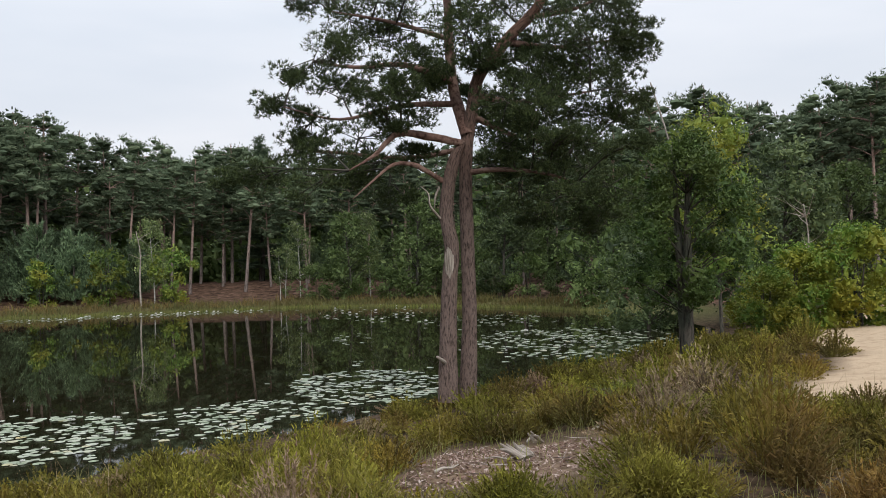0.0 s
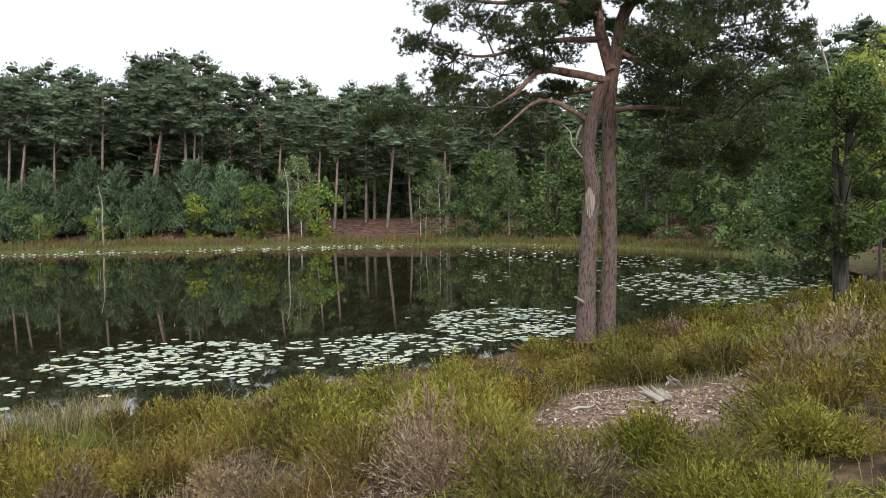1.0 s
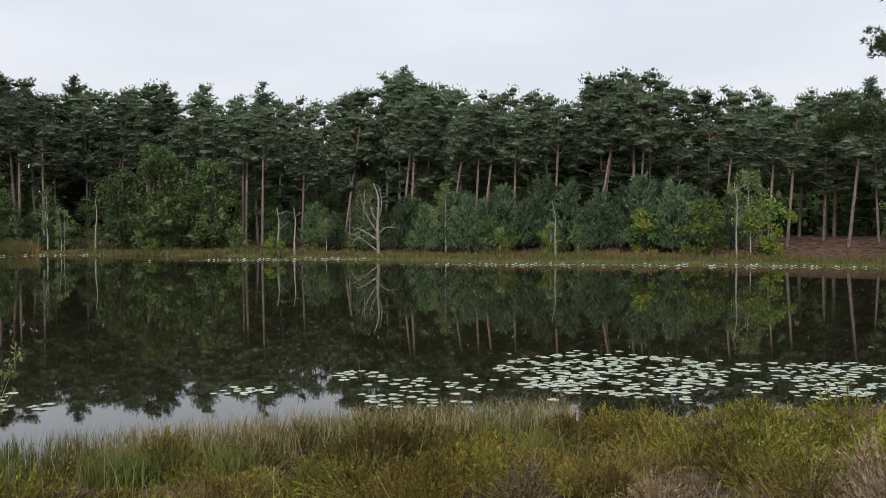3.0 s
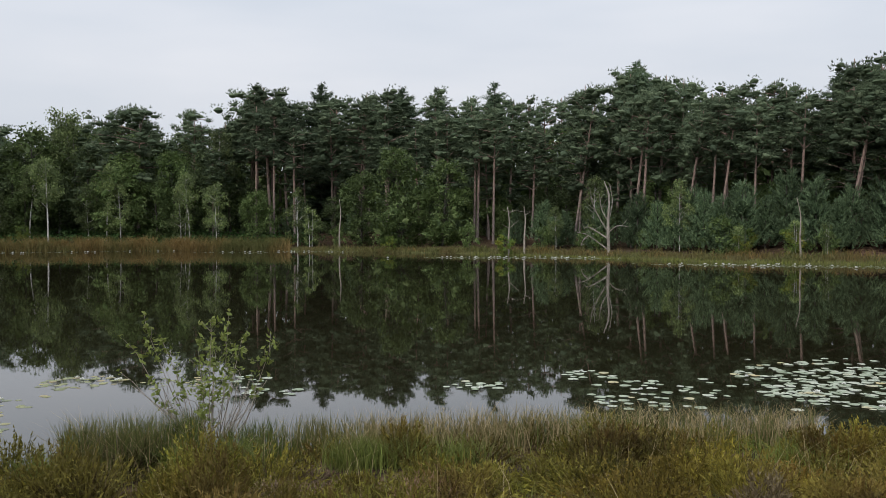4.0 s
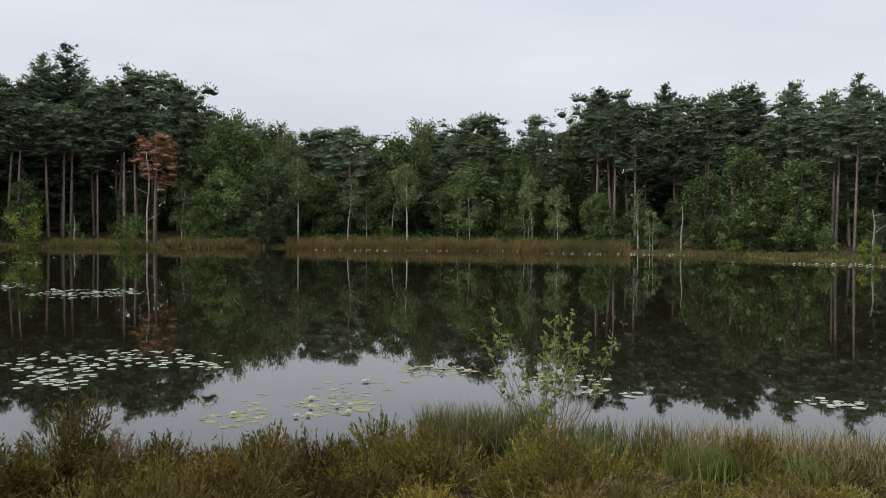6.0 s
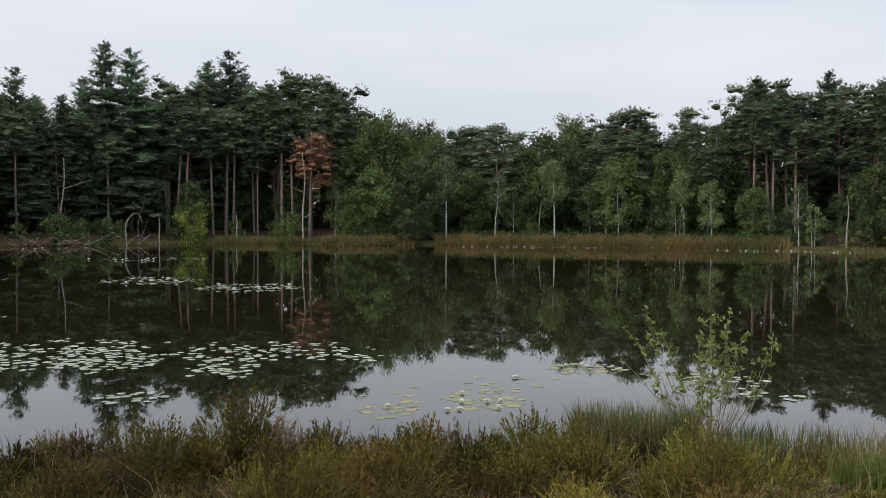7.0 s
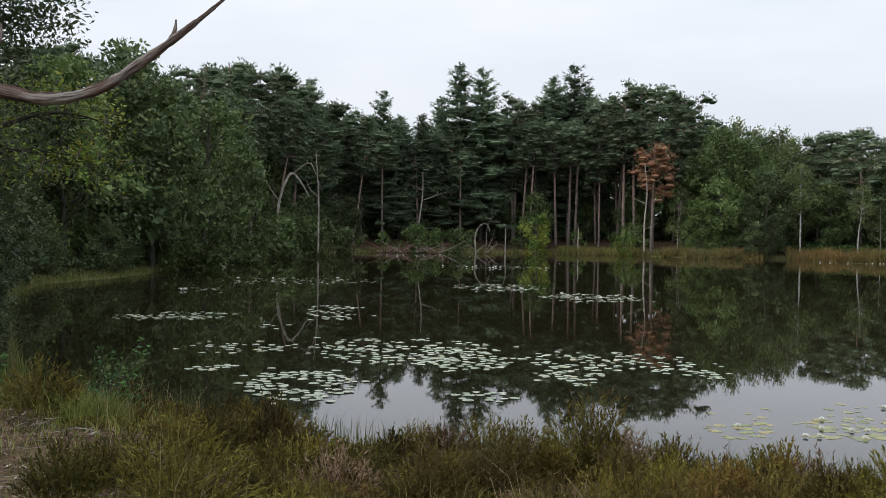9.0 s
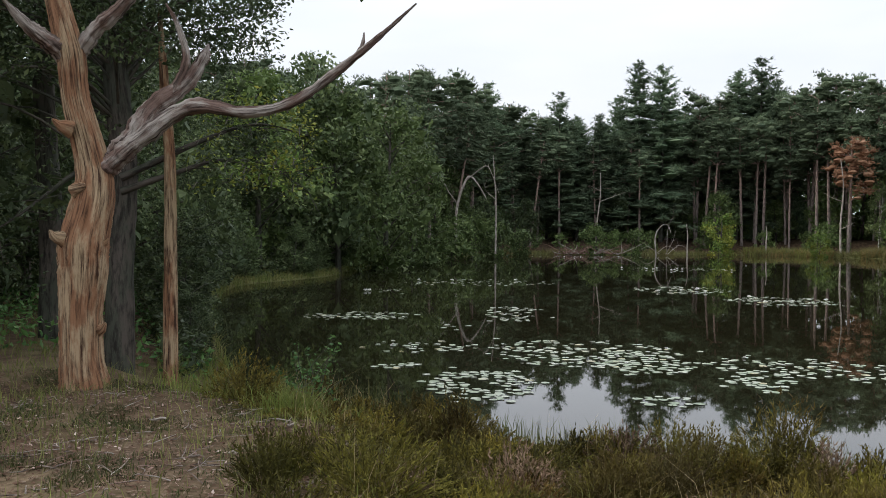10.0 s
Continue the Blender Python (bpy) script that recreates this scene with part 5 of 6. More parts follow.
    # cushions of needles: bearing, angle, half-width in metres
    clusters = [(10.2, 10.3, .36), (8.1, 12.9, .5), (5.8, 15.4, .6), (6.7, 11.3, .45), (8.4, 9.0, .42), (5.3, 8.3, .5), (9.6, 7.6, .4), (-4.1, 10.3, .5), (-6.4, 12.3, .55), (-9.6, 14.1, .6), (-11.2, 14.8, .5),
                (-12.1, 12.6, .4), (-9.5, 11.1, .55), (-7.7, 8.8, .6), (-10.3, 8.6, .5), (-5.8, 6.8, .55), (-9.0, 6.0, .55), (-4.7, 4.3, .45), (-7.3, 4.1, .5), (3.1, 12.4, .5), (1.5, 14.7, .6), (0.9, 10.6, .5),
                (-1.4, 14.7, .55), (-3.2, 16.2, .6), (2.9, 16.4, .6), (-2.7, 10.6, .35), (6.1, 5.7, .5), (3.4, 4.6, .4), (8.0, 5.4, .45), (11.4, 6.1, .4), (13.0, 5.6, .35), (-11.7, 10.4, .35), (-6.6, 15.6, .55),
                (3.8, 9.9, .4), (-11.5, 16.5, .4), (8, 16.5, .4), (-8.8, 3.0, .35), (-5.5, 9.0, .5), (-8.0, 11.9, .4), (0.5, 13, .4),
                (-10.8, 4.6, .45), (-11.3, 7.0, .4), (-6.2, 2.6, .4), (-10.2, 2.4, .4), (-4.3, 7.6, .4), (-6.5, 5.4, .5), (-8.4, 7.4, .5), (-11.3, 13.4, .4), (7.4, 7.3, .45), (2.2, 8.9, .35), (4.5, 6.6, .4),
                (-6.2, 10.2, .45), (-8.2, 9.8, .45), (-7.4, 13.6, .5), (-9.2, 12.6, .5), (-10.9, 11.6, .45), (-10.6, 15.6, .5), (-8.6, 16.4, .5), (-4.6, 12.6, .4), (-3.4, 8.6, .4), (-2.4, 12.8, .35),
                (-12.4, 14.0, .35), (-11.9, 9.2, .35), (-5.2, 14.4, .4), (4.6, 11.2, .4), (6.6, 13.8, .45), (3.6, 14.4, .4), (9.4, 11.6, .3), (-9.8, 7.0, .4), (-7.2, 7.6, .4), (0.6, 11.8, .35),
                (-3.5, 10.0, .4), (-5.0, 11.2, .4), (-4.2, 9.2, .4), (-6.0, 9.2, .4), (-3.0, 14.0, .4), (-5.6, 12.4, .4), (-2.2, 15.6, .4), (-4.8, 16.5, .45), (-0.2, 12.2, .35), (-1.4, 11.2, .3),
                (-7.0, 11.0, .45), (-3.8, 7.2, .4), (-5.2, 5.6, .4), (-2.8, 6.2, .35), (1.6, 7.2, .3), (2.6, 11.2, .35)]
    for k in range(22):
        clusters.append((rng.uniform(-12.5, 8.5), rng.uniform(17, 27), 0.6))
    for az, el, a in clusters:
        depth = rng.uniform(-1.2, 1.2) * (1.0 if az < 9 else 0.3)
        q = sight(az, el, R + depth)
        near = wood[np.argmin(np.linalg.norm((wood - q + [0, 0, 0.15]) * [1, 1, 1.4], axis=1))]
        line = tube(lb, [near, near * 0.4 + q * 0.6 + [0, 0, 0.05], q], [0.016, 0.010, 0.005], 5, 0, 8)
        for j in range(10):
            o = ball(1, 0.4)[0] * [a, a, a * 0.6]
            tube(lb, [line[int(rng.integers(3, 8))], q + o * 0.7, q + o * 1.05], [0.008, 0.006, 0.003], 4, 0, 4)
            needle_pad(c, q + o, a * rng.uniform(0.3, 0.54), 0.55, 46, 0.072, 0.011, 9, 0.9)
    trunk = part("trunk", s1, M["near_bark"], t, "grey-brown furrowed trunk with a torn scar", True)
    part("trunk", s2, M["near_bark"], t, "grey-brown furrowed trunk", True)
    for k in limb_builds:
        part("limb", k, M["limb_bark"], t, "reddish crooked pine limb", True)
    part("branchwork", lb, M["dark_bark"], t, "thin dark twigs", True)
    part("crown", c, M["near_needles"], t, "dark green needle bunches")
    # torn wood on the left stem, proud of the bark
    w = Build()
    for k in range(9):
        az = -0.45 + 0.055 * k
        top_el = 1.2 - 0.08 * abs(k - 5) - rng.uniform(0, 0.25)
        o = R - 0.117 + 0.004 * abs(k - 4)
        tube(w, [sight(az, top_el, o - 0.02), sight(az + 0.02, 0.2, o), sight(az + 0.03 * (4 - k) * 0.4, -1.3 - rng.uniform(0, 0.7), o + 0.025)], [0.012, 0.02, 0.004], 6, 0.2, 9)
    part("torn_wood", w, M["pale_wood"], trunk, "pale splintered wood of the scar", True)
    for pts, rad in [([(0.3, 3.0, -.1), (0.9, 3.8, -.3), (1.0, 4.6, -.3), (1.5, 5.1, -.3)], [0.022, 0.016, 0.012, 0.004]), ([(0.3, 5.0, -.1), (0.55, 4.4, -.2), (0.65, 3.6, -.2)], [0.02, 0.016, 0.006]), ([(0.2, -6.2, -.1), (0.75, -5.8, -.3)], [0.03, 0.02])]:
        d = Build()
        tube(d, [sight(a, e, R + o) for a, e, o in pts], rad, 6, 0.1, 10)
        part("broken_branch", d, M["pale_wood"], trunk, "bare broken branch stub", True)


bank_pine()

# ---- oak, shrubs and dead snag by the sandy path ----
kind("bank_oak", leafy_tree("bank_oak", 5.4, 1.75, 0.27, 150, 120, 0.05, "bank_leaves", "dark_bark", 0.15, "small dense oak with a forked dark trunk on the bank", "", 0.15, 0.25, stems=2, clump=0.2, split=True, limb_r=0.14))
plant("bank_oak", -15.2, 17.2, 4.3)
kind("bright_birch", leafy_tree("bank_birch", 6.2, 1.3, 0.3, 70, 110, 0.05, "yellow_leaves", "dark_bark", 0.05, "tall airy birch with yellow-green leaves", "", 0.3, 0.25, clump=0.3, split=True, limb_r=0.2))
plant("bright_birch", -16.9, 21.5, 5.7)
kind("path_shrub", leafy_tree("path_shrub", 2.6, 1.5, 0.02, 70, 110, 0.06, "turning_leaves", "dark_bark", 0.04, "bright green shrub with yellowing leaves by the path", "shrubs by the path", 0.1, stems=4, clump=0.27))
for az, r, h in [(-21.0, 25.5, 2.2), (-24.2, 26, 2.6), (-19.4, 24, 1.7)]:
    plant("path_shrub", az, r, h)
for name, az, r, h in [("dark", -20.5, 33, 6.0), ("broad", -24.5, 36, 5.0), ("dark", -12.5, 30, 5.0), ("broad", -9.5, 44, 6.0), ("dark", -18, 30, 5.5), ("broad", -28, 34, 5.5)]:
    plant(name, az, r, h)


# ---- dead snags round the shore ----
def snag(az, r, h, rad, branches, label, lean=0.1, matname="pale_wood", reach=0.35):
    t = thing("dead_snag", label, "dead tree", "dead snags round the pond")
    b = Build()
    a = rng.uniform(0, 6.3)
    o = np.array([math.cos(a), math.sin(a), 0]) * lean * h
    line = tube(b, [(0, 0, -0.2), o * 0.2 + [0, 0, h * 0.35], o * 0.5 + [0.05 * h * 0.5, 0, h * 0.7], o + [0, 0, h]], [rad, rad * 0.8, rad * 0.55, rad * 0.3], 7, 0.08, 16)
    trunk = part("trunk", b, M[matname], t, "", True)
    for k in range(branches):
        b = Build()
        p = line[int(rng.integers(4, 14))]
        a, ln = rng.uniform(0, 6.3), h * reach * rng.uniform(0.4, 1.0)
        w = np.array([math.cos(a), math.sin(a), rng.uniform(0.1, 0.9)])
        q = tube(b, [p, p + w * ln * 0.5, p + w * ln * [1, 1, 0.8 + rng.uniform(0, 0.5)]], [rad * 0.4, rad * 0.25, rad * 0.08], 5, 0.1, 7)
        tube(b, [q[3], q[3] + w[[1, 0, 2]] * ln * 0.35, q[3] + w[[1, 0, 2]] * ln * 0.5 + [0, 0, 0.1]], [rad * 0.2, rad * 0.12, rad * 0.05], 4, 0, 4)
        part("branch", b, M[matname], trunk, "", True)
    t.matrix_basis = Matrix.Translation(spot(az, r)) @ Matrix.Rotation(radians(az), 4, "Z")


for az, r, h, rad, n, lean, label in [(19.0, 58, 4.7, 0.06, 3, 0.06, "white bare birch snag at the far shore"), (58.4, 79, 4.3, 0.08, 0, 0.08, "white broken birch stem at the waterline"),
                                      (46.6, 67.5, 3.6, 0.08, 2, 0.03, "white broken birch stem at the waterline"), (47.6, 67.5, 3.7, 0.09, 4, 0.08, "grey dead stem with short branches"),
                                      (30.0, 58, 3.6, 0.06, 2, 0.15, "thin bleached snag among saplings"),
                                      (95.7, 95, 2.9, 0.09, 0, 0.04, "short white broken stem"), (100.3, 91, 3.4, 0.08, 0, 0.1, "pale leaning broken stem"), (91.6, 92, 9.0, 0.10, 2, 0.1, "tall thin white dead stem"),
                                      (105.9, 92, 8.0, 0.09, 2, 0.05, "thin grey dead stem"), (-21.8, 29, 3.5, 0.04, 9, 0.05, "white bare snag behind the shrubs"),
                                      (126.3, 50, 3.4, 0.09, 2, 0.03, "grey bare stem at the pond's end"), (125.4, 45, 1.7, 0.05, 0, 0.03, "short pale stick standing in the shallows")]:
    snag(az, r, h, rad, n, label, lean)


def bare_tree(r, stem, boughs, rad, label):
    """A bleached dead tree whose stem and boughs follow bearing and angle over the eye's level."""
    t = thing("dead_snag", label, "dead tree", "dead snags round the pond")
    b = Build()
    n = len(stem)
    tube(b, [sight(a, e, r) for a, e in stem], [rad * (1 - 0.7 * k / (n - 1)) for k in range(n)], 8, 0.1, 8 * n, 0.12)
    trunk = part("trunk", b, M["snag_wood"], t, "", True)
    for k, pts in enumerate(boughs):
        b = Build()
        way = (k % 3 - 1) * 0.9
        n = len(pts)
        line = tube(b, [sight(a, e, r + way * i / (n - 1)) for i, (a, e) in enumerate(pts)], [rad * 0.42 * (1 - 0.8 * i / (n - 1)) for i in range(n)], 6, 0.1, 6 * n, 0.12)
        part("branch", b, M["snag_wood"], trunk, "", True)
        for j in range(3):
            b = Build()
            p = line[int(rng.integers(2 * n, 6 * n - 1))]
            o = np.array([rng.normal(0, 0.3), rng.normal(0, 0.3), rng.uniform(-0.1, 0.5)])
            tube(b, [p, p + o * 0.6, p + o + [0, 0, 0.1]], [rad * 0.14, rad * 0.1, rad * 0.04], 4, 0, 4)
            part("twig", b, M["snag_wood"], trunk, "", True)


bare_tree(63.5, [(41.3, -2.1), (41.35, -0.05), (41.3, 1.7), (41.6, 2.7)],
          [[(41.35, -0.5), (42.2, 1.0), (42.5, 2.3)], [(41.35, 0.2), (41.75, 0.95), (41.9, 1.9)], [(41.3, 0.3), (41.1, 1.4), (41.25, 2.5)], [(41.35, -1.6), (42.6, -0.7), (43.3, -0.5)],
           [(42.6, -0.72), (42.9, -1.0), (43.05, -1.4)], [(41.35, -0.9), (42.5, -0.2), (42.9, -0.3)], [(41.3, -0.5), (40.8, -0.1), (40.1, -0.15)]], 0.13, "bleached dead tree with spreading bare branches")
bare_tree(31, [(-15.3, -2.6), (-14.9, 3), (-14.3, 6.5), (-13.1, 10.9)], [[(-14.6, 5.2), (-15.0, 6.3), (-15.1, 7.0)]], 0.07, "thin dead stem leaning above the oak")
bare_tree(88.5, [(102.2, -1.5), (102.25, -0.3), (101.9, 0.35), (101.5, 0.4), (101.3, -0.1)], [[(101.55, -1.4), (101.5, 0.1), (101.2, 1.0), (101.15, 1.6)], [(102, -1.4), (102.7, -0.95), (103.2, -1.2)], [(101.5, -1.4), (100.8, -0.85), (100.2, -1.1)],
          [(101.6, -1.4), (101.2, -0.6), (101.0, 0.2)], [(102.1, -1.3), (101.5, -0.9), (100.9, -1.3)]], 0.075, "tangled pale dead branches arching at the water")
bare_tree(72, [(114.9, -1.5), (114.8, 1.35), (114.3, 3.05), (113.9, 3.42), (113.3, 2.7), (112.9, 1.99)],
          [[(114.1, 3.3), (113.0, 4.1), (112.6, 3.65), (112.1, 2.3)], [(114.7, 1.6), (115.3, 2.4), (115.6, 3.0)]], 0.12, "broken pale trunk bent over in an arch")
bare_tree(72.5, [(112.3, -1.5), (112.3, 1.86), (112.4, 3.4), (112.5, 4.77)], [[(112.35, 2.0), (112.9, 2.5), (113.1, 3.0)]], 0.075, "thin upright bleached dead stem")


def brush_pile():
    """Fallen boughs washed together at the pond's edge."""
    t = thing("brush_pile", "grey-brown tangle of fallen boughs at the water's edge", "dead wood")
    for k in range(46):
        b = Build()
        o = np.array(spot(rng.uniform(104.4, 108.6), rng.uniform(86.5, 88.5), 0.1))
        a, ln = rng.uniform(0, 6.3), rng.uniform(0.8, 2.4)
        w = np.array([math.cos(a), math.sin(a), rng.uniform(0.0, 0.5)]) * ln
        q = tube(b, [o, o + w * 0.5 + rng.normal(0, 0.12, 3), o + w], [0.05, 0.035, 0.012], 5, 0.1, 8)
        tube(b, [q[4], q[4] + rng.normal(0, 0.3, 3) + [0, 0, 0.25]], [0.02, 0.006], 4, 0, 3)
        part("bough", b, M["snag_wood"] if k % 3 == 0 else M["limb_bark"], t, "", True)


brush_pile()


# ---- the barkless dead tree at the trodden end of the bank ----
def end_sight(az, el, r):
    """Places at the trodden end, taken from where the camera stands last."""
    return sight(az, el, r, DRIFT[-1][1:])


def dead_tree():
    R = 9.9
    t = thing("dead_tree", "barkless weathered dead tree with twisted limbs", "dead tree")
    b = Build()
    tube(b, [end_sight(136.9, -12.8, R), end_sight(137.1, -9.7, R), end_sight(137.3, -8.0, R), end_sight(137.35, -5.2, R), end_sight(137.2, -2.5, R), end_sight(137.15, -0.9, R), end_sight(136.6, 2.0, R), end_sight(136.75, 4.0, R + 0.05), end_sight(137.6, 7.4, R + 0.1),
             end_sight(137.9, 10.0, R + 0.1), end_sight(138.4, 12.0, R + 0.15), end_sight(139.0, 14.6, R + 0.2), end_sight(139.3, 17.5, R + 0.2)],
         [0.33, 0.265, 0.215, 0.205, 0.24, 0.245, 0.20, 0.165, 0.138, 0.14, 0.125, 0.105, 0.05], 56, 0.02, 170, 0.015, 0.05)
    trunk = part("trunk", b, M["bare_wood"], t, "reddish tan barkless trunk with knots", True)
    for az, el, ln, up in [(136.3, -6.0, 0.14, 0.2), (136.2, -0.9, 0.16, 0.1), (138.6, 6.0, 0.2, 0.1), (138.9, -0.5, 0.12, 0.3), (137.2, 2.4, 0.1, -0.1), (136.9, -3.6, 0.08, 0.0)]:
        k = Build()
        c = end_sight(az, el, R - 0.12)
        side = end_sight(az - 2 if az < 137.3 else az + 2, el, R - 0.2) - end_sight(az, el, R)
        tube(k, [c - unit(side) * 0.12 - [0, 0, 0.04], c, c + unit(side) * ln * 0.35 + [0, 0, (up + 0.15) * ln]], [0.085, 0.05, 0.014], 11, 0.14, 12, 0.1)
        part("knot", k, M["bare_wood"], trunk, "", True)
    limbs = [([(137.3, 2.0, .15), (136.2, 3.3, .0), (135.4, 4.1, -.1), (134.0, 5.4, -.2), (131.1, 7.4, -.35), (127.7, 7.2, -.5), (124.9, 7.95, -.55), (122.1, 9.95, -.6), (119.6, 12.0, -.65), (117.2, 14.1, -.7)], [.06, .105, .105, .09, .075, .055, .05, .045, .03, .008], "grey_wood"),
             ([(137.2, 2.6, .15), (135.9, 3.8, .05), (134.6, 5.2, .05), (133.4, 7.2, .1), (131.5, 8.7, .15), (130.4, 10.4, .2), (130.1, 11.2, .2)], [.06, .12, .12, .11, .09, .065, .012], "grey_wood"),
             ([(137.7, 8.8, .15), (138.4, 10.0, .1), (139.2, 10.7, .0), (140.4, 11.6, -.1), (141.6, 12.9, -.2)], [.05, .09, .085, .06, .015], "grey_wood"),
             ([(138.0, 9.2, .2), (137.5, 10.2, .1), (136.6, 11.6, .0), (135.1, 13.1, -.1), (133.5, 15.5, -.2), (132, 18, -.3)], [.05, .085, .08, .07, .05, .02], "grey_wood"),
             ([(132.2, 8.2, .1), (131.4, 10.2, .1), (131.9, 12.2, .1), (132.6, 13.4, .1)], [.05, .045, .03, .01], "grey_wood"),
             ([(121.0, 10.8, -.6), (120.6, 11.6, -.6), (120.5, 12.3, -.6)], [.03, .02, .006], "grey_wood")]
    for pts, rad, mt in limbs:
        k = Build()
        tube(k, [end_sight(a, e, R + d) for a, e, d in pts], rad, 22, 0.05, 14 * len(pts), 0.14, 0.12)
        part("limb", k, M[mt], t, "grey cracked dead limb" if mt == "grey_wood" else "reddish bare limb", True)


dead_tree()


# ---- trees over the trodden end of the bank ----
def end_trunk(az, el0, r, tops, rad, label, matname):
    t = thing("end_tree", label, "tree", "trees at the trodden end")
    b = Build()
    tube(b, [end_sight(az, el0, r)] + [end_sight(a, e, r) for a, e in tops], rad, 14, 0.06, 40)
    part("trunk", b, M[matname], t, "", True)
    return t


oak = end_trunk(135.2, -11.5, 12.6, [(135.2, -3), (135.0, 4), (135.6, 12), (135.4, 24), (136, 34)], [0.21, 0.18, 0.17, 0.15, 0.10, 0.03], "dark oak whose leafy boughs hang over the bank", "dark_bark")
end_trunk(132.3, -11.5, 12.3, [(132.3, -2.6), (132.35, 4), (132.7, 9), (132.95, 12.9)], [0.105, 0.085, 0.075, 0.06, 0.025], "thin barkless standing stem with a broken top", "bare_wood")
end_trunk(139.0, -10, 14.5, [(139, 0), (139.4, 10), (139, 25)], [0.2, 0.17, 0.14, 0.08], "dark tree trunk in the shade", "dark_bark")
lb, c = Build(), Build()
hub = end_sight(135.3, 0, 12.6)
# upper crown above the view, added to shade the trodden soil
for k in range(150):
    o = ball(1, 0.1)[0] * [5.2, 5.2, 2.2]
    q = np.array([hub[0], hub[1], 7.6]) + o
    rc = rng.uniform(0.5, 0.9)
    leaves(c, ball(80, 0.1) * [rc, rc, rc * 0.5] + q, 0.055, 0.5)
for k in range(300):
    az, el = rng.uniform(126.5, 148), rng.uniform(4.0, 24) if k % 3 == 0 else rng.uniform(8.5, 16.5)
    if az < 133 and el < 10.0:
        el += 8
    r = 12.6 + rng.uniform(-1.5, 3.5)
    q = end_sight(az, el, r)
    base = end_sight(135.3, max(3, el - rng.uniform(1, 5)), 12.6)
    if k % 4 == 0:
        tube(lb, [base, base * 0.5 + q * 0.5 + [0, 0, 0.3] + rng.normal(0, 0.15, 3), q], [0.026, 0.016, 0.005], 5, 0.05, 9)
    rc = rng.uniform(0.35, 0.7)
    leaves(c, ball(110, 0.1) * [rc, rc, rc * 0.5] + q, 0.04, 0.5)
for pts in [[(135.2, 2.2), (132.5, 3.2), (129.5, 4.2), (126.5, 4.0), (124, 2.4)], [(135.3, 5), (138, 3), (141, 0.5), (144, -1.5)], [(135.2, 3), (130, 5.6), (127, 6.5), (123.6, 5.8)]]:
    line = tube(lb, [end_sight(a, e, 12.4) for a, e in pts], [0.05, 0.035, 0.022, 0.012, 0.005], 7, 0.1, 26)
    for q in line[9::2]:
        for j in range(2):
            o = rng.normal(0, 0.28, 3)
            tube(lb, [q, q + o * 0.6, q + o], [0.008, 0.005, 0.002], 4, 0, 4)
            leaves(c, q + o + rng.normal(0, 0.13, (26, 3)), 0.036, 0.6)
lit = Build()
for k in range(46):
    q = end_sight(rng.uniform(124.0, 131.0), rng.uniform(2.6, 8.4), 12.2 + rng.uniform(-0.8, 0.8))
    leaves(lit, q + rng.normal(0, 0.16, (34, 3)) * [1, 1, 0.5], 0.036, 0.8)
    tube(lb, [q + [0.5, 0.3, -0.1], q + [0.2, 0.1, 0], q], [0.008, 0.006, 0.003], 4, 0, 5)
# lighter leaf colour stands in for light falling on these boughs
part("bough_leaves", lit, M["yellow_leaves"], oak, "oak leaves coloured lighter yellow-green, as if lit")
part("branchwork", lb, M["dark_bark"], oak, "", True)
# dark leaf colour stands in for leaves silhouetted against the sky
part("crown", c, M["dark_leaves"], oak, "oak leaves on spreading boughs, coloured dark as silhouettes")
# the dark leaf colour carries part of the shade behind the dead tree
kind("mid", *[leafy_tree("end_leafy_tree", 8, 2.6, 0.06, 110, 90, 0.065, m, "dark_bark", 0.12, "leafy tree in the shade behind the dead tree", "leafy trees at the pond end", 0.2, clump=0.24) for m in ("dark_leaves", "dark_leaves")])
for name, az, r, h in [("mid", 137, 23, 7.5), ("mid", 141.5, 21, 7.5), ("mid", 133.6, 27, 7.0), ("mid", 145, 19, 7), ("mid", 139, 30, 9), ("mid", 134.5, 36, 10), ("mid", 131.5, 34, 6.5), ("mid", 148, 26, 8), ("white_birch", 130.2, 43, 6.5), ("white_birch", 129.8, 44, 6.0)]:
    plant(name, az, r, h)


# unseen trees added round the trodden end, to keep skylight off it
for az, r, h in [(152, 15, 10), (158, 20, 11), (166, 15, 10), (172, 22, 11), (160, 28, 12), (180, 18, 10), (190, 24, 11)]:
    plant("mid", az, r, h, squash=1.1)


# leafy growth along the pond's shaded near end
for r in np.arange(14.5, 36, 1.3):
    plant("mid", float(np.interp(r, [13, 16, 20, 28, 37], [131.6, 132.6, 132.6, 132.0, 130.2])) + rng.uniform(-0.3, 0.6), r, rng.uniform(0.9, 2.0), squash=1.25)


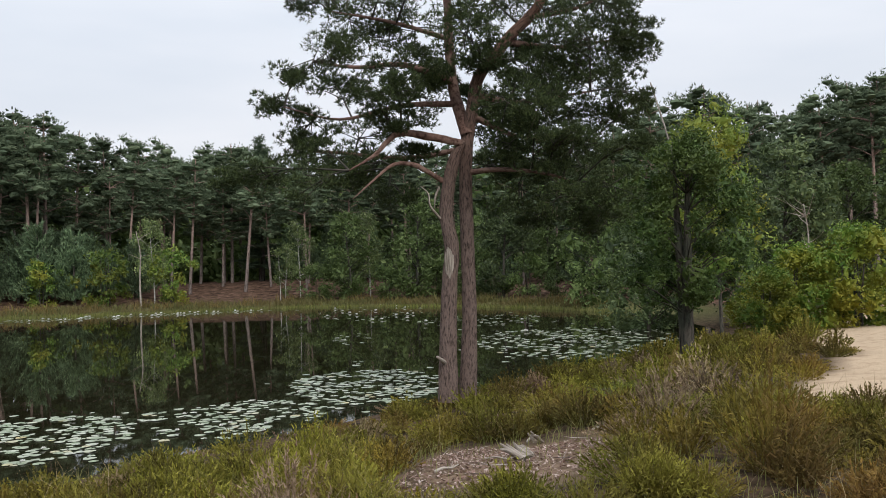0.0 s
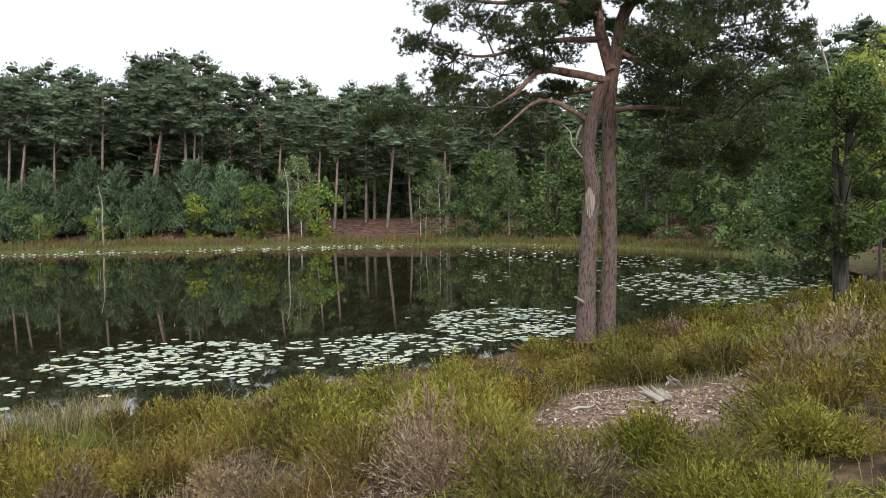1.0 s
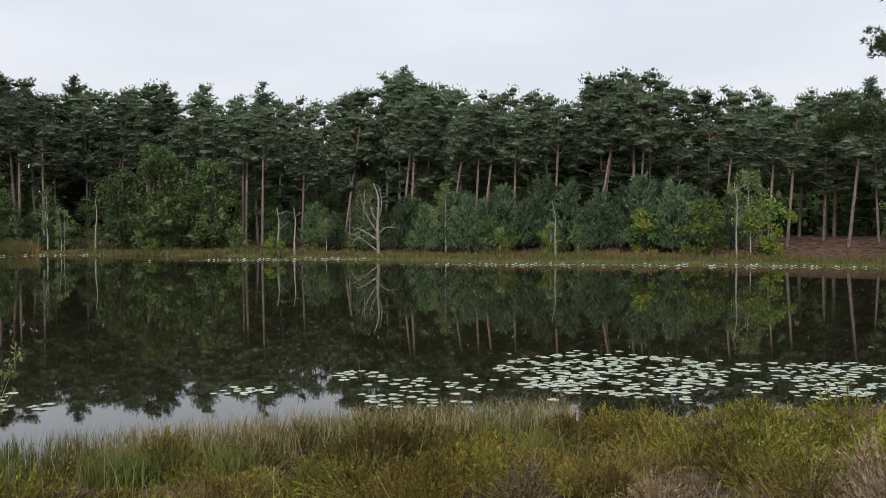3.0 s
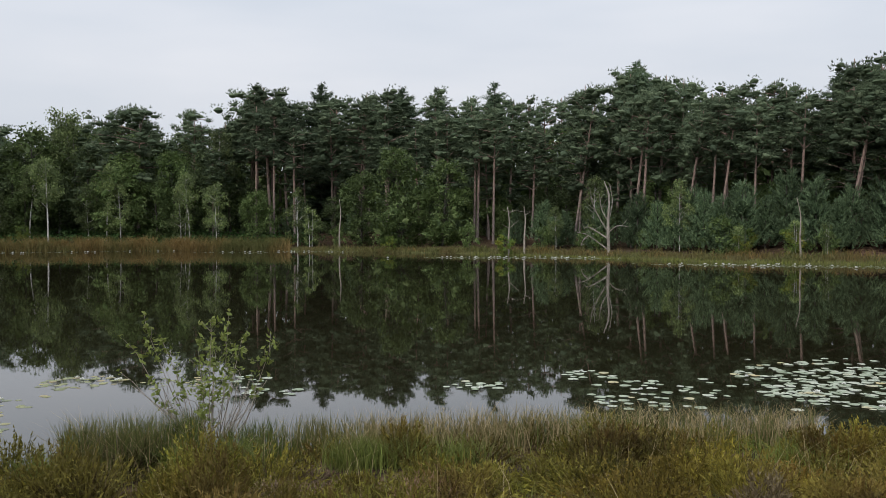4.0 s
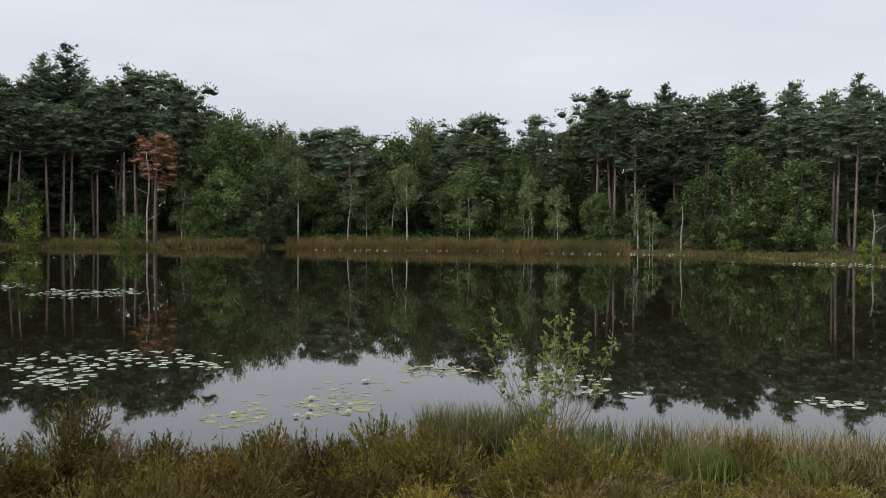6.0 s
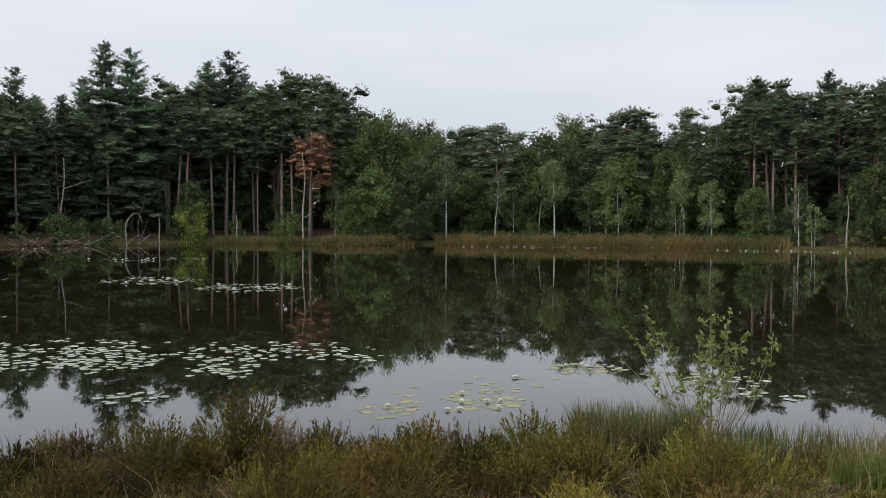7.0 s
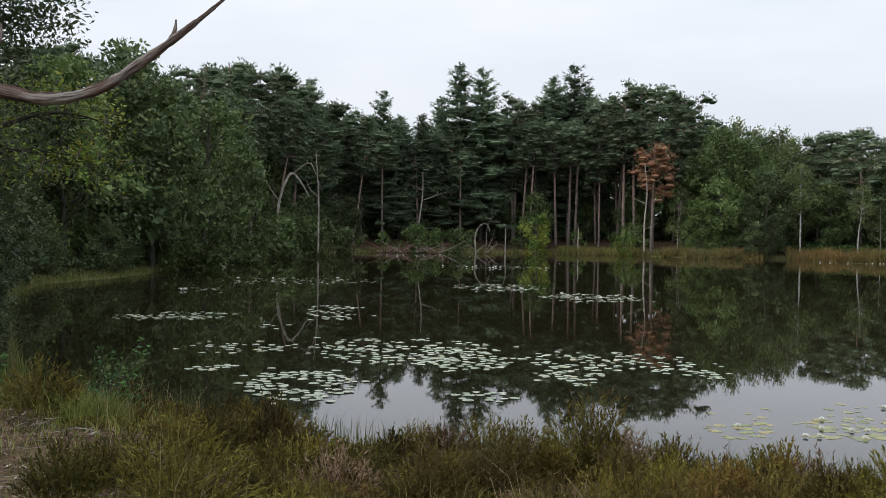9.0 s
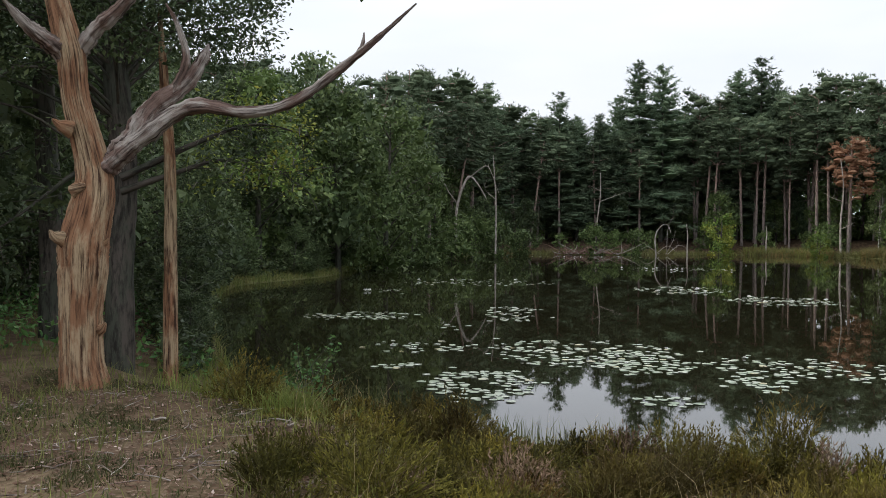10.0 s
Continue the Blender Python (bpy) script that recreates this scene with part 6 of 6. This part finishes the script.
# ---- birch bush at the water's edge ----
def birch_bush():
    t = thing("birch_bush", "small twiggy birch bush with sparse pale leaves", "shrub")
    b, c = Build(), Build()
    foot = np.array(spot(66.4, 9.1))
    for k in range(54):
        tall = k < 11
        a, ln = rng.uniform(0, 6.3), rng.uniform(0.85, 1.42) if tall else rng.uniform(0.3, 0.8)
        sp = rng.uniform(0.08, 0.5) if tall else rng.uniform(0.2, 0.95)
        w = np.array([math.cos(a) * sp, math.sin(a) * sp, 1.0]) * ln
        o = foot + [math.cos(a) * 0.22 * rng.uniform(), math.sin(a) * 0.22 * rng.uniform(), 0]
        q = tube(b, [o, o + w * 0.5 + rng.normal(0, 0.05, 3), o + w], [0.006, 0.0045, 0.002], 4, 0, 13)
        for j in range(7 if tall else 3):
            p = q[int(rng.integers(5, 13))]
            e = p + rng.normal(0, 0.07, 3) + [0, 0, 0.1]
            tube(b, [p, e], [0.0025, 0.0015], 3, 0, 3)
            if tall:
                leaves(c, p + (e - p) * rng.uniform(0.2, 1.1, (8, 1)) + rng.normal(0, 0.018, (8, 3)), 0.033, 0.2)
            elif j == 0 and k % 3 == 0:
                leaves(c, e + rng.normal(0, 0.03, (5, 3)), 0.024, 0.2)
        if tall:
            leaves(c, np.repeat(q[7:], 3, 0) + rng.normal(0, 0.022, (18, 3)), 0.033, 0.2)
    part("branchwork", b, M["pale_wood"], t, "grey bare twigs")
    part("leaves", c, M["pale_leaves"], t)


birch_bush()


# ---- weathered wood in the bare hollow, sticks and fallen leaves ----
def wood_chunk(az, r, size, turn):
    t = thing("wood_chunk", "splintered bleached piece of stump on bare sand", "dead wood")
    b = Build()
    for k in range(7):
        o = (k - 3) * 0.028 * size
        tube(b, [(o, -0.10 * size, 0.03), (o * 1.1, 0.02, 0.06 + 0.03 * math.cos(k)), (o * 1.3, 0.13 * size + 0.03 * math.sin(k * 2.0), 0.10 + 0.04 * math.sin(k * 1.7))], [0.026 * size, 0.03 * size, 0.006], 7, 0.25, 9)
    part("splintered_wood", b, M["pale_wood"], t, "", True)
    t.matrix_basis = Matrix.Translation(spot(az, r)) @ Matrix.Rotation(turn, 4, "Z")


wood_chunk(-4.4, 7.8, 0.95, 0.9)
wood_chunk(-5.5, 8.75, 0.45, 2.0)


def stick(length, rad):
    b = Build()
    q = tube(b, [(-length / 2, 0, 0.03), (-length * 0.15, length * 0.05, 0.05), (length * 0.2, -length * 0.03, 0.05), (length / 2, length * 0.04, 0.07)], [rad, rad * 0.9, rad * 0.75, rad * 0.3], 6, 0.15, 14)
    tube(b, [q[8], q[8] + [length * 0.12, length * 0.1, 0.05]], [rad * 0.5, rad * 0.2], 5, 0.1, 4)
    return tagged(part("stick", b, M["pale_wood"], None, "", True), "bleached fallen stick lying on the bank", "stick", "sticks on the bank")


sticks = [stick(0.22, 0.013), stick(0.16, 0.009), stick(0.3, 0.007)]
for i, (az, r, turn) in enumerate([(0.2, 7.6, 20), (-4.4, 7.95, 70), (-3.2, 7.75, -30), (-5.2, 8.9, 60), (-9.5, 8.6, 5), (-11, 9.6, -50), (128, 7.2, 15),
                                   (132, 6.4, 60), (125, 6.6, -40), (136, 7.8, 5), (121, 5.6, 30), (129.5, 8.4, -15), (118.5, 5.9, 80), (84, 5.6, 30), (60, 5.4, -20), (12, 6.0, 40)]):
    m = Matrix.Translation(spot(az, r) + Vector((0, 0, 0.0))) @ Matrix.Rotation(radians(turn), 4, "Z")
    if i < 3:
        sticks[i].matrix_basis = m
    else:
        copy_thing(sticks[i % 3], m)


def fallen_leaves():
    b = Build()
    for a0, a1, r0, r1, n, s in [(112, 147, 3.0, 11, 20000, 0.021), (-15, 3.5, 6.8, 9.8, 6500, 0.018), (5, 21, 4.0, 6.2, 2200, 0.018)]:
        x, y, d, r, az = near_land(n, a0, a1, r0, r1)
        k = open_soil(x, y, r, az) | (az > 122) | ((az > 4) & (az < 17))
        leaves(b, np.stack([x, y, height(x, y, d) + rng.uniform(0.008, 0.03, len(x))], 1)[k], s, 3.0)
    tagged(part("fallen_leaves", b, M["fallen_leaves"]), "dry brown fallen leaves and chips on trodden soil", "leaf litter", kind="stuff")


fallen_leaves()


# ---- alder sprout by the dead tree, tall grass stems ----
def sprout(az, r, h):
    t = thing("leafy_sprout", "thin green sprout with round leaves at the water", "plant", "sprouts at the water")
    b, c = Build(), Build()
    o = np.array(spot(az, r))
    for k in range(5):
        q = tube(b, [o, o + [rng.normal(0, 0.08), rng.normal(0, 0.08), h * 0.5], o + [rng.normal(0, 0.2), rng.normal(0, 0.2), h * rng.uniform(0.6, 1)]], [0.006, 0.005, 0.002], 5, 0, 10)
        for p in q[4:]:
            leaves(c, p + rng.normal(0, 0.035, (4, 3)), 0.028, 0.6)
    part("stem", b, M["dark_bark"], t)
    part("leaves", c, M["fern_leaves"], t)


sprout(126.0, 9.3, 0.9)
sprout(126.8, 9.0, 0.5)
sprout(125.0, 9.6, 0.5)

# the pine with rust-brown dead needles
kind("brown_pine", pine_tree(10, 9, 0.5, 2.0, 15, bunches=12, label="dying pine with rust-brown needles", leaf="brown_needles"))
plant("brown_pine", 91.2, 94, 11.5)

for az, r, h in [(98.4, 92.5, 4.4), (92.8, 90, 2.6), (47.8, 67, 1.8), (55.2, 74.5, 1.3)]:
    plant("light_shrub", az, r, h)
for az, r, h in [(113.6, 74, 4.4), (112.2, 77, 4.0), (115.0, 71, 4.0), (110.5, 82, 3.0), (106, 89, 3.2), (103.5, 90, 2.8)]:
    plant("shrub", az, r, h)


# ---- green cover on the trodden end ----
def end_cover():
    g, lo = Build(), Build()
    x, y, d, r, az = near_land(34000, 122, 150, 5.0, 30)
    k = (d > 0.1) & (waves(x, y, 1.2, 7) + 0.5 * rng.normal(0, 1, len(x)) > -0.2 + 0.35 * (r < 9))
    p = np.stack([x, y, height(x, y, d)], 1)[k]
    blades(g, p[::2], 0.17, 0.010, 0.6)
    p = p[1::2]
    far = np.hypot(p[:, 0], p[:, 1]) > 12.5
    leaves(lo, p[far] + np.stack([0 * p[far, 0], 0 * p[far, 0], rng.uniform(0.03, 0.45, int(far.sum()))], 1), 0.06, 0.8)
    tagged(part("end_grass", g, M["grass"]), "thin green grass on the trodden soil", "grass", kind="stuff")
    tagged(part("shade_plants", lo, M["fern_leaves"]), "low green plants in the shade of the trees", "undergrowth", kind="stuff")


end_cover()

# lush growth in front of the birch wood
for name, az, off, h in [("broad", 63.5, 5, 5.0), ("birch", 66.0, 4, 6.0), ("sapling", 68.0, 3.5, 4.2), ("broad", 69.5, 6, 6.2), ("birch", 71.6, 5, 6.8), ("birch", 73.4, 6, 5.6), ("broad", 76.8, 7, 7.0), ("birch", 78.2, 5, 5.0),
                         ("broad", 81, 7, 6.8), ("dark", 85.8, 4, 6.0), ("dark", 83.6, 5, 6.4), ("broad", 88.3, 5, 5.4), ("birch", 89.6, 6, 6.6), ("sapling", 60.2, 3, 3.6), ("light_shrub", 21.0, 3.6, 3.6), ("light_shrub", 24.5, 4.5, 3.0), ("light_shrub", 17.2, 3.4, 3.6),
                         ("light_shrub", 30.4, 2.6, 2.0), ("light_shrub", 33.2, 2.6, 1.7), ("light_shrub", 77, 2.4, 2.0), ("birch", 37, 5, 5.0), ("birch", 9.4, 4, 5.2), ("birch", 5.0, 5, 5.6), ("broad", -1.4, 5, 5.0)]:
    plant(name, az, far_shore(az) + off, h)


# ---- pale seed stalks and dry flower heads over the heather ----
def stalks():
    b, h = Build(), Build()
    x, y, d, r, az = near_land(2600, -34, 128, 3.0, 10.5)
    k = (d > 0.2) & ~open_soil(x, y, r, az) & (waves(x, y, 1.0, 11) > 0.1)
    p = np.stack([x, y, height(x, y, d)], 1)[k]
    blades(b, p, 0.45, 0.004, 0.5, 0.6)
    x, y, d, r, az = near_land(4200, -34, 126, 3.0, 10.5)
    k = (d > 0.3) & ~open_soil(x, y, r, az) & (waves(x, y, 0.8, 13) > 0.15)
    p = np.stack([x, y, height(x, y, d) + rng.uniform(0.14, 0.36, len(x))], 1)[k]
    leaves(h, p, 0.0065, 0.3)
    tagged(part("seed_stalks", b, M["straw"]), "thin pale seed stalks rising from the heather", "grass", kind="stuff")
    tagged(part("flower_heads", h, M["straw"]), "tiny pale dry flower heads on the heather", "flower", kind="stuff")


stalks()

# ---- fine dead twigs and short moss-green turf on the trodden end ----
def trodden_detail():
    tw, turf = Build(), Build()
    for a0, a1, r0, r1, n in [(112, 147, 3.4, 9.5, 420), (-9, 3, 6.9, 9.2, 26), (6, 20, 4.2, 6.2, 40)]:
        x, y, d, r, az = near_land(n, a0, a1, r0, r1)
        k = (d > 0.15) & (open_soil(x, y, r, az) | (rng.uniform(0, 1, n) < 0.35))
        for px, py, dd in zip(x[k], y[k], d[k]):
            z = float(height(np.array([px]), np.array([py]), np.array([dd]))[0])
            a, ln = rng.uniform(0, 6.3), rng.uniform(0.06, 0.32)
            way = np.array([math.cos(a), math.sin(a), 0.0]) * ln
            o = np.array([px, py, z + 0.012])
            tube(tw, [o, o + way * 0.5 + rng.normal(0, 0.02, 3) * [1, 1, 0.4] + [0, 0, 0.015], o + way + [0, 0, rng.uniform(0, 0.05)]], [0.005, 0.004, 0.0015], 4, 0, 5)
    chips = Build()
    for a0, a1, r0, r1, n in [(-15, 4, 6.8, 9.8, 5200), (7, 20, 4.3, 6.0, 700), (126, 147, 4.0, 9.0, 450)]:
        x, y, d, r, az = near_land(n, a0, a1, r0, r1)
        k = open_soil(x, y, r, az)
        leaves(chips, np.stack([x, y, height(x, y, d) + 0.02], 1)[k], 0.021, 1.5)
    tagged(part("wood_chips", chips, M["chip"]), "pale pinkish bark chips and bits of dead wood", "wood chips", kind="stuff")
    tagged(part("fallen_twigs", tw, M["grey_wood"]), "thin grey dead twigs scattered on the soil", "twig", kind="stuff")
    x, y, d, r, az = near_land(70000, 112, 149, 3.2, 11)
    k = (d > 0.15) & (waves(x, y, 0.55, 17) + 0.45 * waves(x, y, 0.2, 18) + 0.25 * rng.normal(0, 1, len(x)) > 0.3)
    blades(turf, np.stack([x, y, height(x, y, d)], 1)[k], 0.05, 0.007, 0.9)
    tagged(part("short_turf", turf, M["turf"]), "short patchy green turf on the trodden soil", "grass", kind="stuff")


trodden_detail()

# dark leafy growth hanging over the pond's shaded end
for p in end_band(60, 0.2, 1.3):
    r = math.hypot(p[0], p[1])
    if r > 19:
        plant("dark", math.degrees(math.atan2(-p[0], p[1])), r, rng.uniform(1.0, 2.6), squash=1.2)
